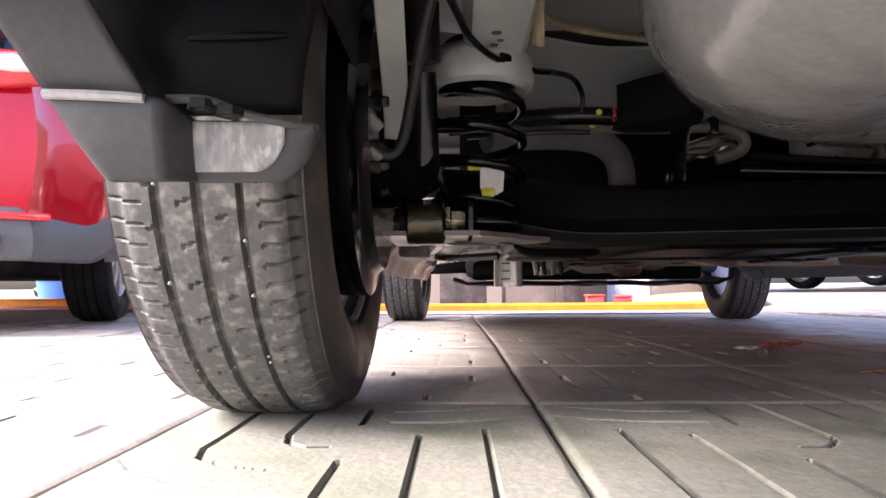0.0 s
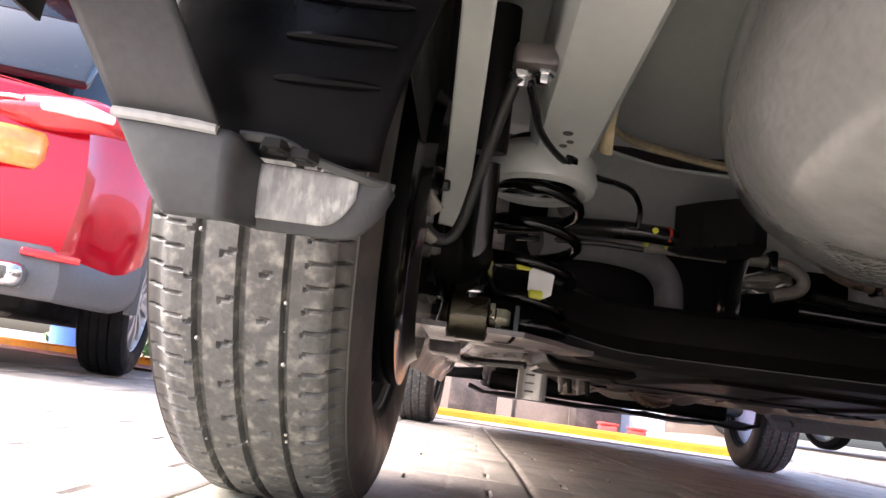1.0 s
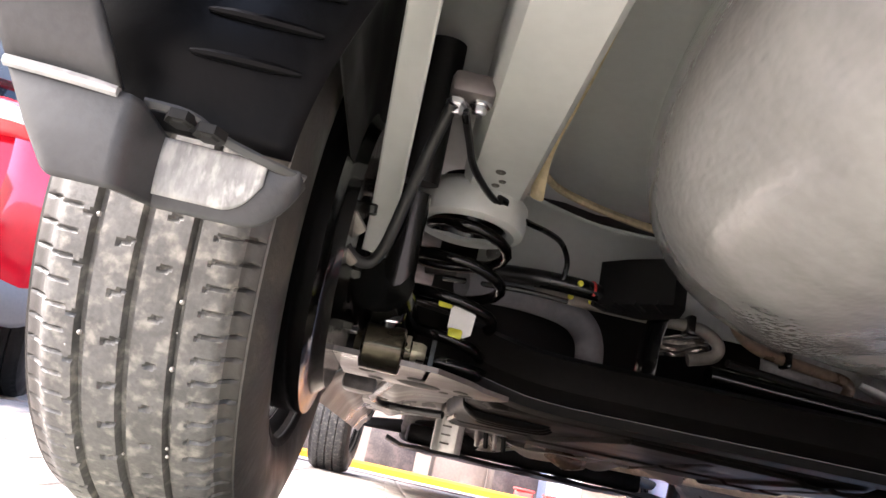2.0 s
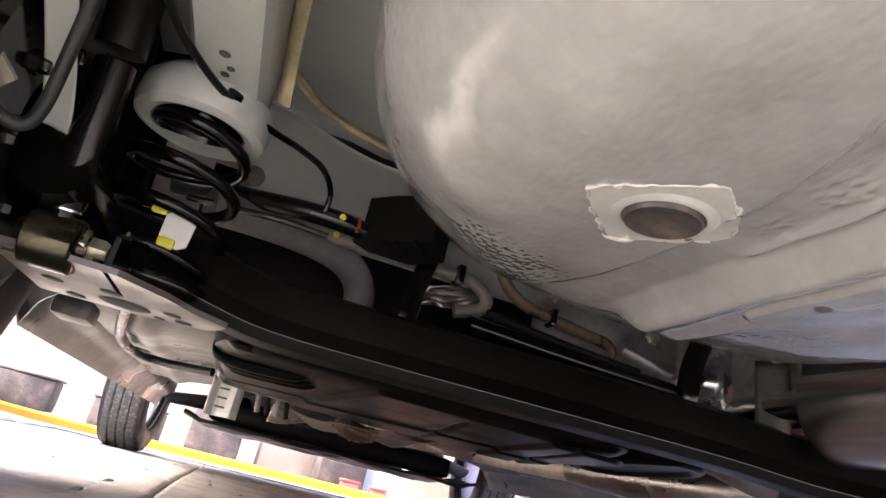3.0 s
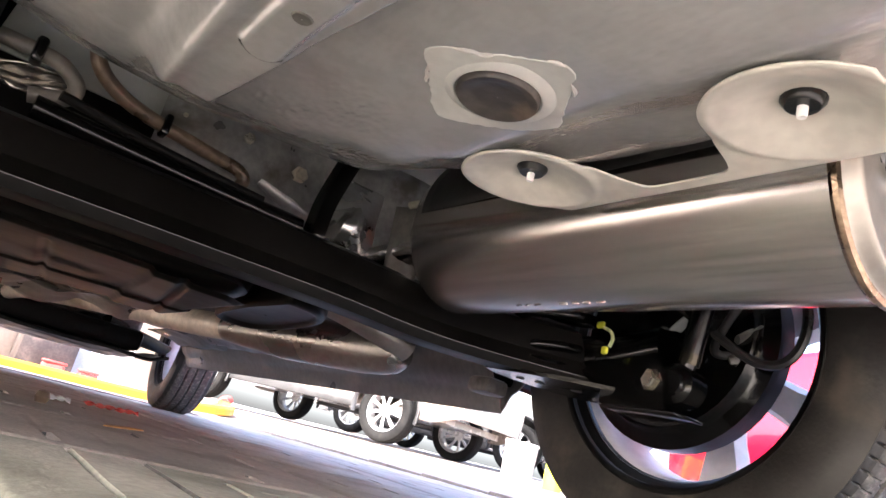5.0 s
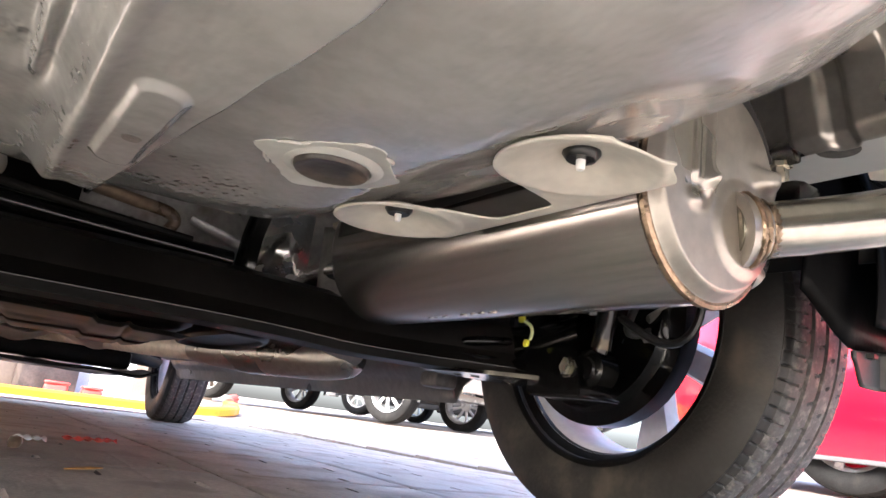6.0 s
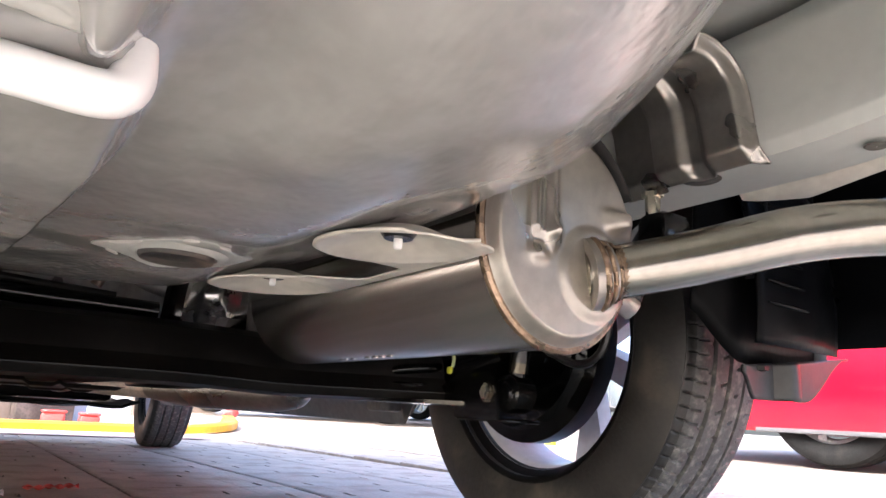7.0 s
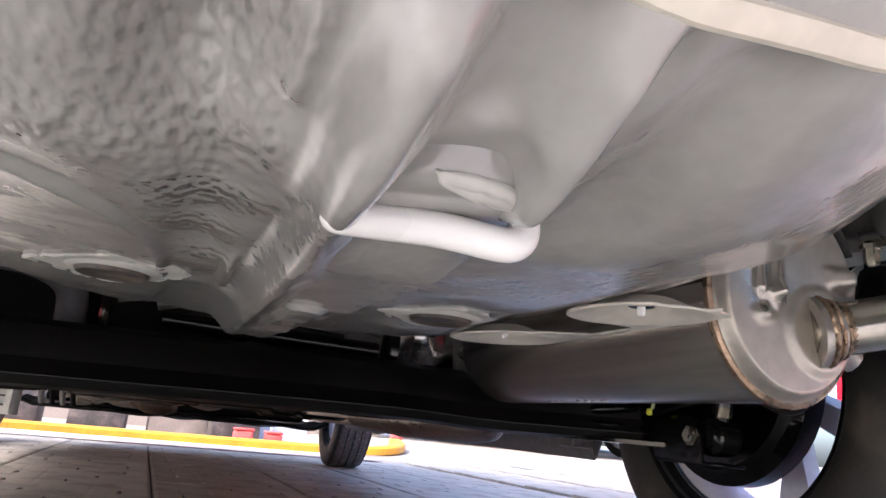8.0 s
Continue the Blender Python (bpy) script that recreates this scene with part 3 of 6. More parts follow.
def drain(cx, cy, r, patch):
    """A masked square left bare round a rubber plug, with torn edges of sealer."""
    z = well_z(cx, cy)
    rng = random.Random(int(cx * 1000) + 7)
    tw, n = radians(-40), 72
    out = []
    for k in range(n):
        c, s = math.cos(2 * math.pi * k / n), math.sin(2 * math.pi * k / n)
        q = patch / (abs(c) ** 9 + abs(s) ** 9) ** (1 / 9) * (1 + rng.uniform(-0.02, 0.03) + 0.06 * noise.noise((c * 2.2, s * 2.2, cx * 50)))
        out.append((cx + q * (c * math.cos(tw) - s * math.sin(tw)), cy + q * (c * math.sin(tw) + s * math.cos(tw))))
    bm, rings = bm_new(), []
    for q, dz in ((1.0, -0.001), (0.985, 0.0), (0.75, 0.0), (0.50, 0.0)):
        rings.append([bm.verts.new((cx + (x - cx) * q, cy + (y - cy) * q, well_z(cx + (x - cx) * q, cy + (y - cy) * q) - dz - 0.0007)) for x, y in out])
    for a, b in zip(rings, rings[1:]):
        for j in range(n):
            bm.faces.new((a[j], a[(j + 1) % n], b[(j + 1) % n], b[j]))
    p = part("primer_patch", bm, M_PRIMER, pan, "pale unsealed square round a drain plug")
    for start in range(0, n, 6):
        if rng.random() < 0.45:
            continue
        pts = []
        for k in range(start, start + rng.randint(3, 7)):
            x, y = out[k % n]
            q = 1.0 + rng.uniform(-0.03, 0.05)
            x, y = cx + (x - cx) * q, cy + (y - cy) * q
            pts.append((x, y, well_z(x, y) - 0.0012))
        part("torn_edge", tube(bm_new(), pts, [0.0006] + [rng.uniform(0.0010, 0.0019) for _ in pts[2:]] + [0.0005], 6, 3), M_SEALED, p, "torn ragged edge of sealer")
    bm = lathe(bm_new(), [(0.0005, 0.0006), (r * 0.5, 0.0004), (r * 0.72, 0.0002), (r * 0.84, -0.0018), (r, -0.0018), (r * 1.05, 0.0), (r * 1.05, 0.010)], (cx, cy, z - 0.0052), "z", 36)
    part("drain_plug", bm, M_PLUG, p, "round black rubber drain plug")
    bm = lathe(bm_new(), [(r * 1.04, 0.0), (r * 1.10, -0.0022), (r * 1.28, -0.0016), (r * 1.42, 0.0006)], (cx, cy, z - 0.0018), "z", 40)
    part("pressed_collar", bm, M_PRIMER, p)


drain(-0.180, -0.332, 0.0252, 0.045)
drain(0.092, -0.330, 0.0268, 0.046)
# flat dark disc in place of the hole's shade
bm = lathe(bm_new(), [(0.0005, 0.0), (0.0055, 0.0), (0.0065, 0.0012)], (-0.042, -0.325, well_z(-0.042, -0.325) - 0.0012), "z", 16)
part("pad_hole", bm, M_JOINTHOLE, pan, "dark disc painted as a small hole in the pressed pad")

# towing eye
tow = part("towing_eye", tube(bm_new(), [(-0.079, -0.630, 0.2830), (-0.079, -0.634, 0.2765), (-0.075, -0.638, 0.2745), (-0.040, -0.649, 0.2735), (-0.014, -0.656, 0.2705), (-0.006, -0.657, 0.2725), (-0.003, -0.656, 0.2790), (-0.003, -0.655, 0.2900)], [0.0078, 0.0080, 0.0080, 0.0077, 0.0075, 0.0073, 0.0070, 0.006], 18, 8), M_WHITE, car, "white-painted steel towing eye")
bm = lathe(bm_new(), [(0.0005, -0.004), (0.028, -0.005), (0.033, -0.003), (0.036, 0.002), (0.038, 0.02)], (-0.040, -0.654, 0.2845), "z", 36)
part("mount_pad", bm, M_PAN, tow, "pressed round mounting pad")
bm = bm_new()


def crescent(u, v):
    """A brushed patch that lies on the pad's rear edge."""
    r = 0.0352 - 0.009 * v * math.sin(math.pi * u) ** 0.7
    a = -2.05 + 1.45 * u
    z = 0.2845 - 0.005 + 0.002 * smoothstep(0.028, 0.033, r) + 0.005 * smoothstep(0.033, 0.036, r)
    return Vector((-0.040 + r * math.cos(a), -0.654 + r * math.sin(a), z - 0.0012 - 0.0006 * noise.noise((u * 9, v * 3, 2.0))))


surface(bm, crescent, 36, 12)
part("pad_weld", bm, M_PRIMER, tow, "pale brushed crescent on the pad's edge", 60, 0.002)
seam = [(x, -0.766, well_surface(x, -0.766) - 0.004) for x in np.linspace(-0.035, 0.30, 14)]
part("seam_bead", tube(bm_new(), seam, 0.0065, 8, 3, 0.6), M_CREAM, pan, "cream brushed seam sealant")

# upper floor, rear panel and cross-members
# dark plate added to stop sun through gaps and keep them black
part("body_floor", box(bm_new(), (CX, 1.17, 0.655), (1.66, 4.2, 0.03)), M_PLASTIC, car, "dark plate added to close the underbody to sun")
bm = bm_new()
surface(bm, lambda u, v: Vector((-0.66 + 1.36 * u, -0.96 + 1.30 * v, 0.585 + 0.006 * math.sin(40 * u))), 24, 24)
part("boot_floor", bm, M_RAIL, car, "grey painted boot floor", thick=0.003)
bm = bm_new()
surface(bm, lambda u, v: Vector((-0.72 + 1.44 * u, -0.97 + 0.10 * smoothstep(0.3, 1, v), 0.36 + 0.26 * v)), 10, 10)
part("rear_panel", bm, M_RAIL, car, "grey painted rear body panel", thick=0.003)
part("sealant_seam", tube(bm_new(), [(-0.52, -0.885, 0.50), (-0.2, -0.89, 0.51), (0.2, -0.885, 0.505), (0.52, -0.88, 0.50)], 0.012, 8, 8, 0.5), M_SEALANT, car, "ochre seam sealant")


def rail(sx, x0, x1):
    bm = bm_new()
    outline = [(x0, 0.56), (x0, 0.445), (x0 + 0.008, 0.433), (x1 - 0.008, 0.433), (x1, 0.445), (x1, 0.56)]

    def f(u, v):
        k = v * (len(outline) - 1)
        i = min(int(k), len(outline) - 2)
        p, q = Vector(outline[i]), Vector(outline[i + 1])
        w = p + (q - p) * (k - i)
        y = -0.95 + 1.02 * u
        rise = 0.05 * smoothstep(-0.55, -0.95, y)
        return Vector((sx * w.x, y, w.y + rise))

    surface(bm, f, 30, 26)
    ob = part("chassis_rail", bm, M_RAIL, car, "grey-green painted chassis rail", 35, 0.003)
    for k, (dx, y, r) in enumerate(((0.042, -0.035, 0.0045), (0.036, -0.050, 0.004), (0.042, -0.075, 0.0055)) if sx < 0 else ((0.018, -0.468, 0.018), (0.015, -0.417, 0.010), (0.05, -0.62, 0.009))):
        hole = lathe(bm_new(), [(0.0005, 0.0), (r, 0.0), (r * 1.12, 0.001)], (sx * (x0 + dx), y, 0.4305), "z", 18)
        part("rail_hole", hole, M_JOINTHOLE, ob, "dark disc painted as a drain hole")
    return ob


rail_l = rail(-1, 0.478, 0.556)
rail_r = rail(1, 0.536, 0.630)
part("sealant_strip", tube(bm_new(), [(-0.472, -0.42, 0.515), (-0.465, -0.2, 0.51), (-0.466, -0.03, 0.50), (-0.46, 0.03, 0.455)], 0.012, 8, 8, 0.5), M_SEALANT, rail_l, "ochre brushed sealant")
part("sealant_strip", tube(bm_new(), [(-0.465, 0.03, 0.50), (-0.42, 0.12, 0.515), (-0.35, 0.174, 0.522), (-0.26, 0.20, 0.52), (-0.18, 0.21, 0.52)], 0.009, 8, 8, 0.6), M_SEALANT, rail_l, "ochre brushed sealant")
part("sealant_strip", tube(bm_new(), [(0.635, -0.46, 0.440), (0.648, -0.52, 0.445), (0.658, -0.60, 0.455), (0.665, -0.75, 0.47)], [0.012, 0.026, 0.020, 0.012], 8, 8, 0.5), M_CREAM, rail_r, "pale brushed sealant")

# cross-member in front of the well: a rounded grey pressing
bm = bm_new()


def cross_point(u, v):
    x = -0.50 + 1.02 * u
    a = v * math.pi * 0.62
    y0 = 0.18 + 0.07 * smoothstep(-0.5, -0.3, x)
    return Vector((x, y0 + 0.11 * math.sin(a), 0.525 - 0.115 * (1 - math.cos(a)) * 0.72))


surface(bm, cross_point, 40, 18)
cross = part("rear_cross_member", bm, M_RAIL, car, "rounded grey-painted rear cross-member", thick=0.003)
bm = bm_new()
surface(bm, lambda u, v: Vector((0.0 + 0.58 * u, 0.322 - 0.014 * math.sin(u * 11), 0.30 + 0.20 * v)), 20, 8)
panel = part("floor_heel_panel", bm, M_GALV, car, "galvanised heel panel with bolts", thick=0.002)
bolt(panel, (0.209, 0.302, 0.412), "y", 0.009, -0.012)
bm = bm_new()
surface(bm, lambda u, v: Vector((-0.56 + 0.66 * u, 0.425, 0.27 + 0.24 * v)), 12, 6)
part("dark_bulkhead", bm, M_SATIN, car, "dark panel behind the fuel lines", thick=0.002)
bolt(panel, (0.12, 0.302, 0.43), "y", 0.006, -0.006)
part("sealant_strip", tube(bm_new(), [(0.150, 0.288, 0.372), (0.20, 0.284, 0.356), (0.235, 0.282, 0.350), (0.268, 0.276, 0.372)], [0.006, 0.012, 0.010, 0.005], 8, 5, 0.5), M_GALV, panel, "grey brushed sealant")
for x, z in ((0.03, 0.425), (0.065, 0.418), (0.10, 0.44)):
    bolt(panel, (x, 0.318, z), "y", 0.0045, -0.005)
bolt(panel, (0.30, 0.302, 0.415), "y", 0.009, -0.012)

bm = bm_new()
surface(bm, lambda u, v: Vector((-0.21 + 0.10 * u, 0.272 + 0.012 * noise.noise((u * 3, v * 2.5, 1.0)), 0.338 + 0.020 * u + 0.032 * v + 0.004 * noise.noise((u * 3, v * 2, 6.0)))), 30, 14)
part("foil_shield", bm, M_CAP, car, "crumpled bright foil heat shield", thick=0.001)

# floor ahead of the rear axle
bm = bm_new()


def floor_point(u, v):
    x, y = -0.74 + 1.48 * u, 0.46 + 1.86 * v
    z = 0.30 + 0.10 * smoothstep(0.14, 0.08, abs(x)) + 0.05 * smoothstep(0.9, 0.4, y) - 0.012 * smoothstep(0.55, 0.75, math.sin(x * 26) * 0.5 + 0.5)
    return Vector((x, y, z + 0.004 * noise.noise((x * 9, y * 9, 0))))


surface(bm, floor_point, 70, 60)
part("floor_pan", bm, M_FLOOR, car, "dusty grey floor pan with pressed ribs", thick=0.003)
for sx in (-1, 1):
    bm = bm_new()
    surface(bm, lambda u, v: Vector((sx * (0.70 + 0.05 * math.cos(v * math.pi)), 0.30 + 1.92 * u, 0.200 + 0.085 * abs(v * 2 - 1) ** 2 - 0.034 * math.exp(-((v - 0.5) / 0.06) ** 2))), 30, 25)
    part("sill", bm, M_UNDERSEAL, car, "dusty pale sill with a pinch-weld flange", thick=0.004)
    bm = box(bm_new(), (sx * 0.636, 0.275, 0.199), (0.05, 0.055, 0.028), None, 0.008)
    part("jacking_point", bm, M_CAST, car, "dusty brown jacking bracket")



def side_floor(sx, y0, y1, z0):
    """Grey pressed floor between the sill and the tank."""
    bm = bm_new()

    def f(u, v):
        x, y = 0.458 + 0.245 * u, y0 + (y1 - y0) * v
        z = z0 + 0.055 * smoothstep(0.18, 0.0, y - y0) + 0.014 * smoothstep(0.60, 0.46, x) - 0.010 * math.exp(-((x - 0.585) / 0.022) ** 2)
        z += 0.012 * smoothstep(0.0, 0.03, math.sin(y * 9) - 0.55) * smoothstep(0.70, 0.66, x)
        return Vector((sx * x, y, z + 0.003 * noise.noise((x * 11, y * 11, 3.0))))

    surface(bm, f, 40, 90)
    return part("side_floor", bm, M_UNDERSEAL, car, "grey pressed floor beside the tank", 60, 0.003)


wing = side_floor(-1, 0.33, 1.55, 0.226)
part("floor_hole", lathe(bm_new(), [(0.0005, 0.0), (0.020, 0.0), (0.023, 0.003)], (-0.616, 0.747, 0.2135), "z", 20), M_JOINTHOLE, wing, "dark disc painted as an oval floor hole")
part("brake_cable", tube(bm_new(), [(-0.575, 0.25, 0.232), (-0.60, 0.40, 0.214), (-0.620, 0.56, 0.209), (-0.622, 0.72, 0.208), (-0.600, 0.79, 0.208), (-0.55, 0.795, 0.208), (-0.47, 0.755, 0.210)], 0.0085, 12, 8), M_HOSE, car, "black sheathed parking-brake cable")
side_floor(1, 0.62, 2.0, 0.232)

# torsion beam with its flanged lower lip, and the two trailing arms
BEAM = [(-0.60, 0.03, 0.212), (-0.50, 0.085, 0.212), (-0.40, 0.112, 0.200), (-0.25, 0.122, 0.201), (0.0, 0.124, 0.205), (0.22, 0.122, 0.207), (0.36, 0.115, 0.203), (0.47, 0.095, 0.204), (0.60, 0.03, 0.205)]
beam_path = curve_points(BEAM, 6)
section = [(-0.020, 0.012), (-0.016, 0.0), (0.012, -0.004), (0.03, 0.004), (0.016, 0.010), (0.0, 0.022), (0.006, 0.055), (0.018, 0.078), (0.040, 0.088), (0.070, 0.086), (0.085, 0.07), (0.085, 0.02), (0.075, 0.014), (0.07, 0.03), (0.05, 0.07), (0.03, 0.07), (0.012, 0.045), (-0.008, 0.024)]
bm = bm_new()
g = [[bm.verts.new(p + Vector((0, dy, dz))) for dy, dz in section] for p in beam_path]
for a, b in zip(g, g[1:]):
    for j in range(len(section)):
        bm.faces.new((a[j], a[(j + 1) % len(section)], b[(j + 1) % len(section)], b[j]))
beam = part("torsion_beam", bm, M_SATIN, car, "satin-black torsion beam axle", 35)
part("lip_edge", tube(bm_new(), [p + Vector((0, -0.0195, 0.0125)) for p in beam_path], 0.0010, 6, 1), M_GLOSS, beam, "glossy lip edge")
part("lip_edge", tube(bm_new(), [p + Vector((0, 0.030, 0.0030)) for p in beam_path], 0.0010, 6, 1), M_GLOSS, beam, "glossy lip edge")


def right_flap():
    """Liner wall, bracket and mud flap behind the right rear wheel."""
    bm = bm_new()

    def wall(u, v):
        x = 0.655 + 0.215 * u
        low = 0.262 + 0.06 * (1 - smoothstep(0.655, 0.715, x)) ** 2
        return Vector((x, -0.408 + 0.03 * (1 - smoothstep(0.655, 0.70, x)) - 0.02 * v, low + (0.60 - low) * v))

    surface(bm, wall, 24, 12)
    rear = part("liner_rear_wall", bm, M_LINER, car, "black wheel-house liner behind the wheel", thick=0.003)
    part("liner_edge", tube(bm_new(), [(0.868, -0.412, 0.275), (0.872, -0.42, 0.35), (0.876, -0.43, 0.46), (0.88, -0.44, 0.58)], 0.010, 8, 4, 0.5), M_TRIM, rear, "grey liner edge")
    bm = bm_new()
    surface(bm, lambda u, v: Vector((0.866 - 0.004 * v, -0.93 + 0.54 * u, 0.292 + 0.10 * smoothstep(0.55, 0.0, u) + (0.33 - 0.10 * smoothstep(0.55, 0.0, u)) * v)), 20, 8)
    part("quarter_panel_inside", bm, M_LINER, rear, thick=0.003)
    part("corner_bracket", tube(bm_new(), [(0.872, -0.425, 0.318), (0.90, -0.425, 0.322), (0.95, -0.42, 0.325)], [0.004, 0.006, 0.009], 8, 4), M_TRIM, rear)
    bm = bm_new()

    def face(u, v):
        x = 0.702 + 0.222 * u
        top = 0.260 + 0.026 * u
        low = 0.222 + 0.003 * u + 0.030 * smoothstep(0.09, 0.0, u) + 0.060 * smoothstep(0.48, 1.0, u)
        y = -0.412 - 0.020 * smoothstep(0.26, 0.32, u) + 0.012 * smoothstep(0.36, 0.44, u)
        return Vector((x, y, top + (min(low, top - 0.002) - top) * v))

    surface(bm, face, 50, 10)
    fl = part("mud_flap", bm, M_FLAP, car, "charcoal moulded plastic mud flap", thick=0.005)
    for x in (0.735, 0.79):
        bolt(fl, (x, -0.414, 0.259), "z", 0.006, -0.004, M_PLASTIC, "clip", "black plastic clip")


def suspension(sx):
    X = lambda x, y, z: Vector((CX + sx * (x + CX), y, z))  # noqa: E731
    back = -0.055 if sx > 0 else 0.0
    arm = part("trailing_arm", tube(bm_new(), [X(0.62, -0.06, 0.28), X(0.605, 0.06, 0.255), X(0.585, 0.2, 0.26), X(0.57, 0.36, 0.29), X(0.56, 0.48, 0.31)], [0.035, 0.038, 0.036, 0.03, 0.03], 16, 8), M_BLACK, car, "glossy black trailing arm")
    bm = lathe(bm_new(), [(0.0005, -0.035), (0.035, -0.035), (0.04, -0.03), (0.04, 0.03), (0.035, 0.035), (0.0005, 0.035)], X(0.56, 0.49, 0.315), "x", 20)
    part("front_bush", bm, M_HOSE, arm)
    # flat lower spring plate with its pointed inner end
    out = [(0.655, -0.045), (0.60, -0.05), (0.54, -0.045), (0.50, 0.0), (0.475, 0.045), (0.441, 0.078), (0.447, 0.104), (0.465, 0.138), (0.51, 0.158), (0.57, 0.168), (0.655, 0.17)]
    if sx > 0:
        out = out[:5] + [(0.445, 0.11), (0.47, 0.125), (0.52, 0.13), (0.60, 0.12), (0.645, 0.08)]
    lower = part("spring_plate", plate(bm_new(), [X(x, y, 0).to_2d() for x, y in out], 0.200, 0.206), M_PLATE if sx < 0 else M_BLACK, arm, "flat steel spring plate with punched holes")
    holes = [(0.60, 0.0, 0.014), (0.56, 0.04, 0.008), (0.52, 0.075, 0.007), (0.50, 0.095, 0.006)]
    if sx < 0:
        holes = [(0.60, 0.0, 0.014), (0.553, 0.112, 0.026), (0.560, 0.055, 0.010), (0.500, 0.092, 0.009), (0.490, 0.126, 0.009), (0.518, 0.142, 0.006), (0.610, 0.140, 0.010), (0.62, 0.07, 0.010)]
    # the plate is solid; dark discs paint the shade of its holes
    for hx, hy, r in holes:
        part("plate_hole", lathe(bm_new(), [(0.0005, -0.0008), (r, -0.0008), (r * 1.1, 0.0)], X(hx, hy, 0.1995), "z", 14), M_JOINTHOLE, arm)
    bm = lathe(bm_new(), [(0.066, 0.022), (0.062, 0.010), (0.05, 0.001), (0.0005, 0.0)], X(0.535, 0.105, 0.209), "z", 28)
    part("spring_pan", bm, M_BLACK, arm, "dished black spring pan", thick=0.004)
    # upright gusset
    gus = [(-0.045, 0.20), (0.06, 0.20), (0.05, 0.215), (0.012, 0.235), (-0.012, 0.246), (-0.03, 0.246), (-0.045, 0.234)]
    bm = bm_new()
    a = [bm.verts.new(X(0.548, y, z)) for y, z in gus]
    b = [bm.verts.new(X(0.553, y, z)) for y, z in gus]
    bm.faces.new(a), bm.faces.new(b[::-1])
    for i in range(len(gus)):
        j = (i + 1) % len(gus)
        bm.faces.new((a[i], a[j], b[j], b[i]))
    part("gusset", bm, M_BLACK, arm, "upright steel gusset")
    # coil spring
    turns, pts = 4.2, []
    for k in range(int(turns * 18) + 1):
        ang = 2 * math.pi * k / 18
        z = 0.222 + 0.19 * k / (turns * 18)
        r = 0.061 - 0.012 * smoothstep(16, 4, k) - 0.012 * smoothstep(turns * 18 - 16, turns * 18 - 4, k)
        pts.append(X(0.538 + r * math.cos(ang), 0.112 - 0.055 * k / (turns * 18) + r * math.sin(ang), z))
    spring = part("coil_spring", tube(bm_new(), pts, 0.0075, 10, 1), M_BLACK, car, "glossy black coil spring")
    # upper seat
    bm = lathe(bm_new(), [(0.050, 0.0), (0.052, -0.012), (0.062, -0.016), (0.071, -0.012), (0.074, 0.0), (0.072, 0.022), (0.060, 0.036)], X(0.538, 0.05, 0.412), "z", 40)
    seat = part("spring_seat", bm, M_RAIL, car, "grey-painted spring seat cup", thick=0.002)
    bm = lathe(bm_new(), [(0.0005, 0.05), (0.045, 0.05), (0.05, 0.0), (0.052, -0.006), (0.047, -0.008), (0.042, 0.004)], X(0.538, 0.05, 0.412), "z", 32)
    part("rubber_isolator", bm, M_HOSE, seat, "black rubber spring isolator")
    # bump stop and cap
    bm = lathe(bm_new(), [(0.0005, -0.05), (0.018, -0.05), (0.022, -0.04), (0.018, -0.03), (0.024, -0.01), (0.026, 0.0)], X(0.538, 0.05, 0.45), "z", 20)
    part("bump_stop", bm, M_HOSE, seat)
    # shock absorber
    foot, head = (X(0.604, -0.030, 0.216), X(0.612, -0.100, 0.560)) if sx < 0 else (Vector((0.612, -0.124, 0.219)), Vector((0.615, -0.178, 0.560)))
    d, thick = head - foot, 0.0185 if sx < 0 else 0.0145
    shock = part("shock_absorber", tube(bm_new(), [foot + d * 0.03, foot + d * 0.10, foot + d * 0.12, foot + d * 0.5], [0.010, 0.012, thick, thick], 18, 4), M_BLACK, car, "black telescopic shock absorber")
    part("dust_cover", tube(bm_new(), [foot + d * 0.56, foot + d * 0.565, foot + d], [0.022, 0.024, 0.024], 18, 4), M_PLASTIC, shock, "black plastic dust cover")
    e, g = (0.031, 0.022) if sx < 0 else (0.023, 0.018)
    bm = lathe(bm_new(), [(0.0005, -e), (0.014, -e), (0.016, -g - 0.002), (0.024, -g), (0.026, -g + 0.002), (0.026, g - 0.002), (0.024, g), (0.016, g + 0.002), (0.014, e), (0.0005, e)], foot, "x", 28)
    part("shock_eye", bm, M_EYE if sx < 0 else M_BLACK, shock, "shiny metal bushing eye")
    part("collar", tube(bm_new(), [foot + d * 0.085, foot + d * 0.125], 0.0150, 18, 2), M_ALU if sx < 0 else M_EYE, shock, "bright clamped collar")
    if sx < 0:
        bolt(shock, X(0.577, -0.028, 0.219), "x", 0.0125, 0.02, M_ZINC)
    else:
        bracket_outline = [(-0.020, 0.184), (-0.020, 0.228), (-0.045, 0.246), (-0.098, 0.248), (-0.112, 0.240), (-0.120, 0.215), (-0.122, 0.182)]
        bm = bm_new()
        a = [bm.verts.new((0.583, y, z)) for y, z in bracket_outline]
        b = [bm.verts.new((0.588, y, z)) for y, z in bracket_outline]
        bm.faces.new(a), bm.faces.new(b[::-1])
        for i in range(len(a)):
            j = (i + 1) % len(a)
            bm.faces.new((a[i], a[j], b[j], b[i]))
        bmesh.ops.bevel(bm, geom=bm.edges[:], offset=0.0014, segments=2, affect="EDGES")
        bracket = part("shock_bracket", bm, M_BLACK, arm, "glossy black shock bracket plate")
        part("bracket_lip", box(bm_new(), (0.617, -0.080, 0.182), (0.062, 0.115, 0.005), None, 0.002), M_BLACK, bracket)
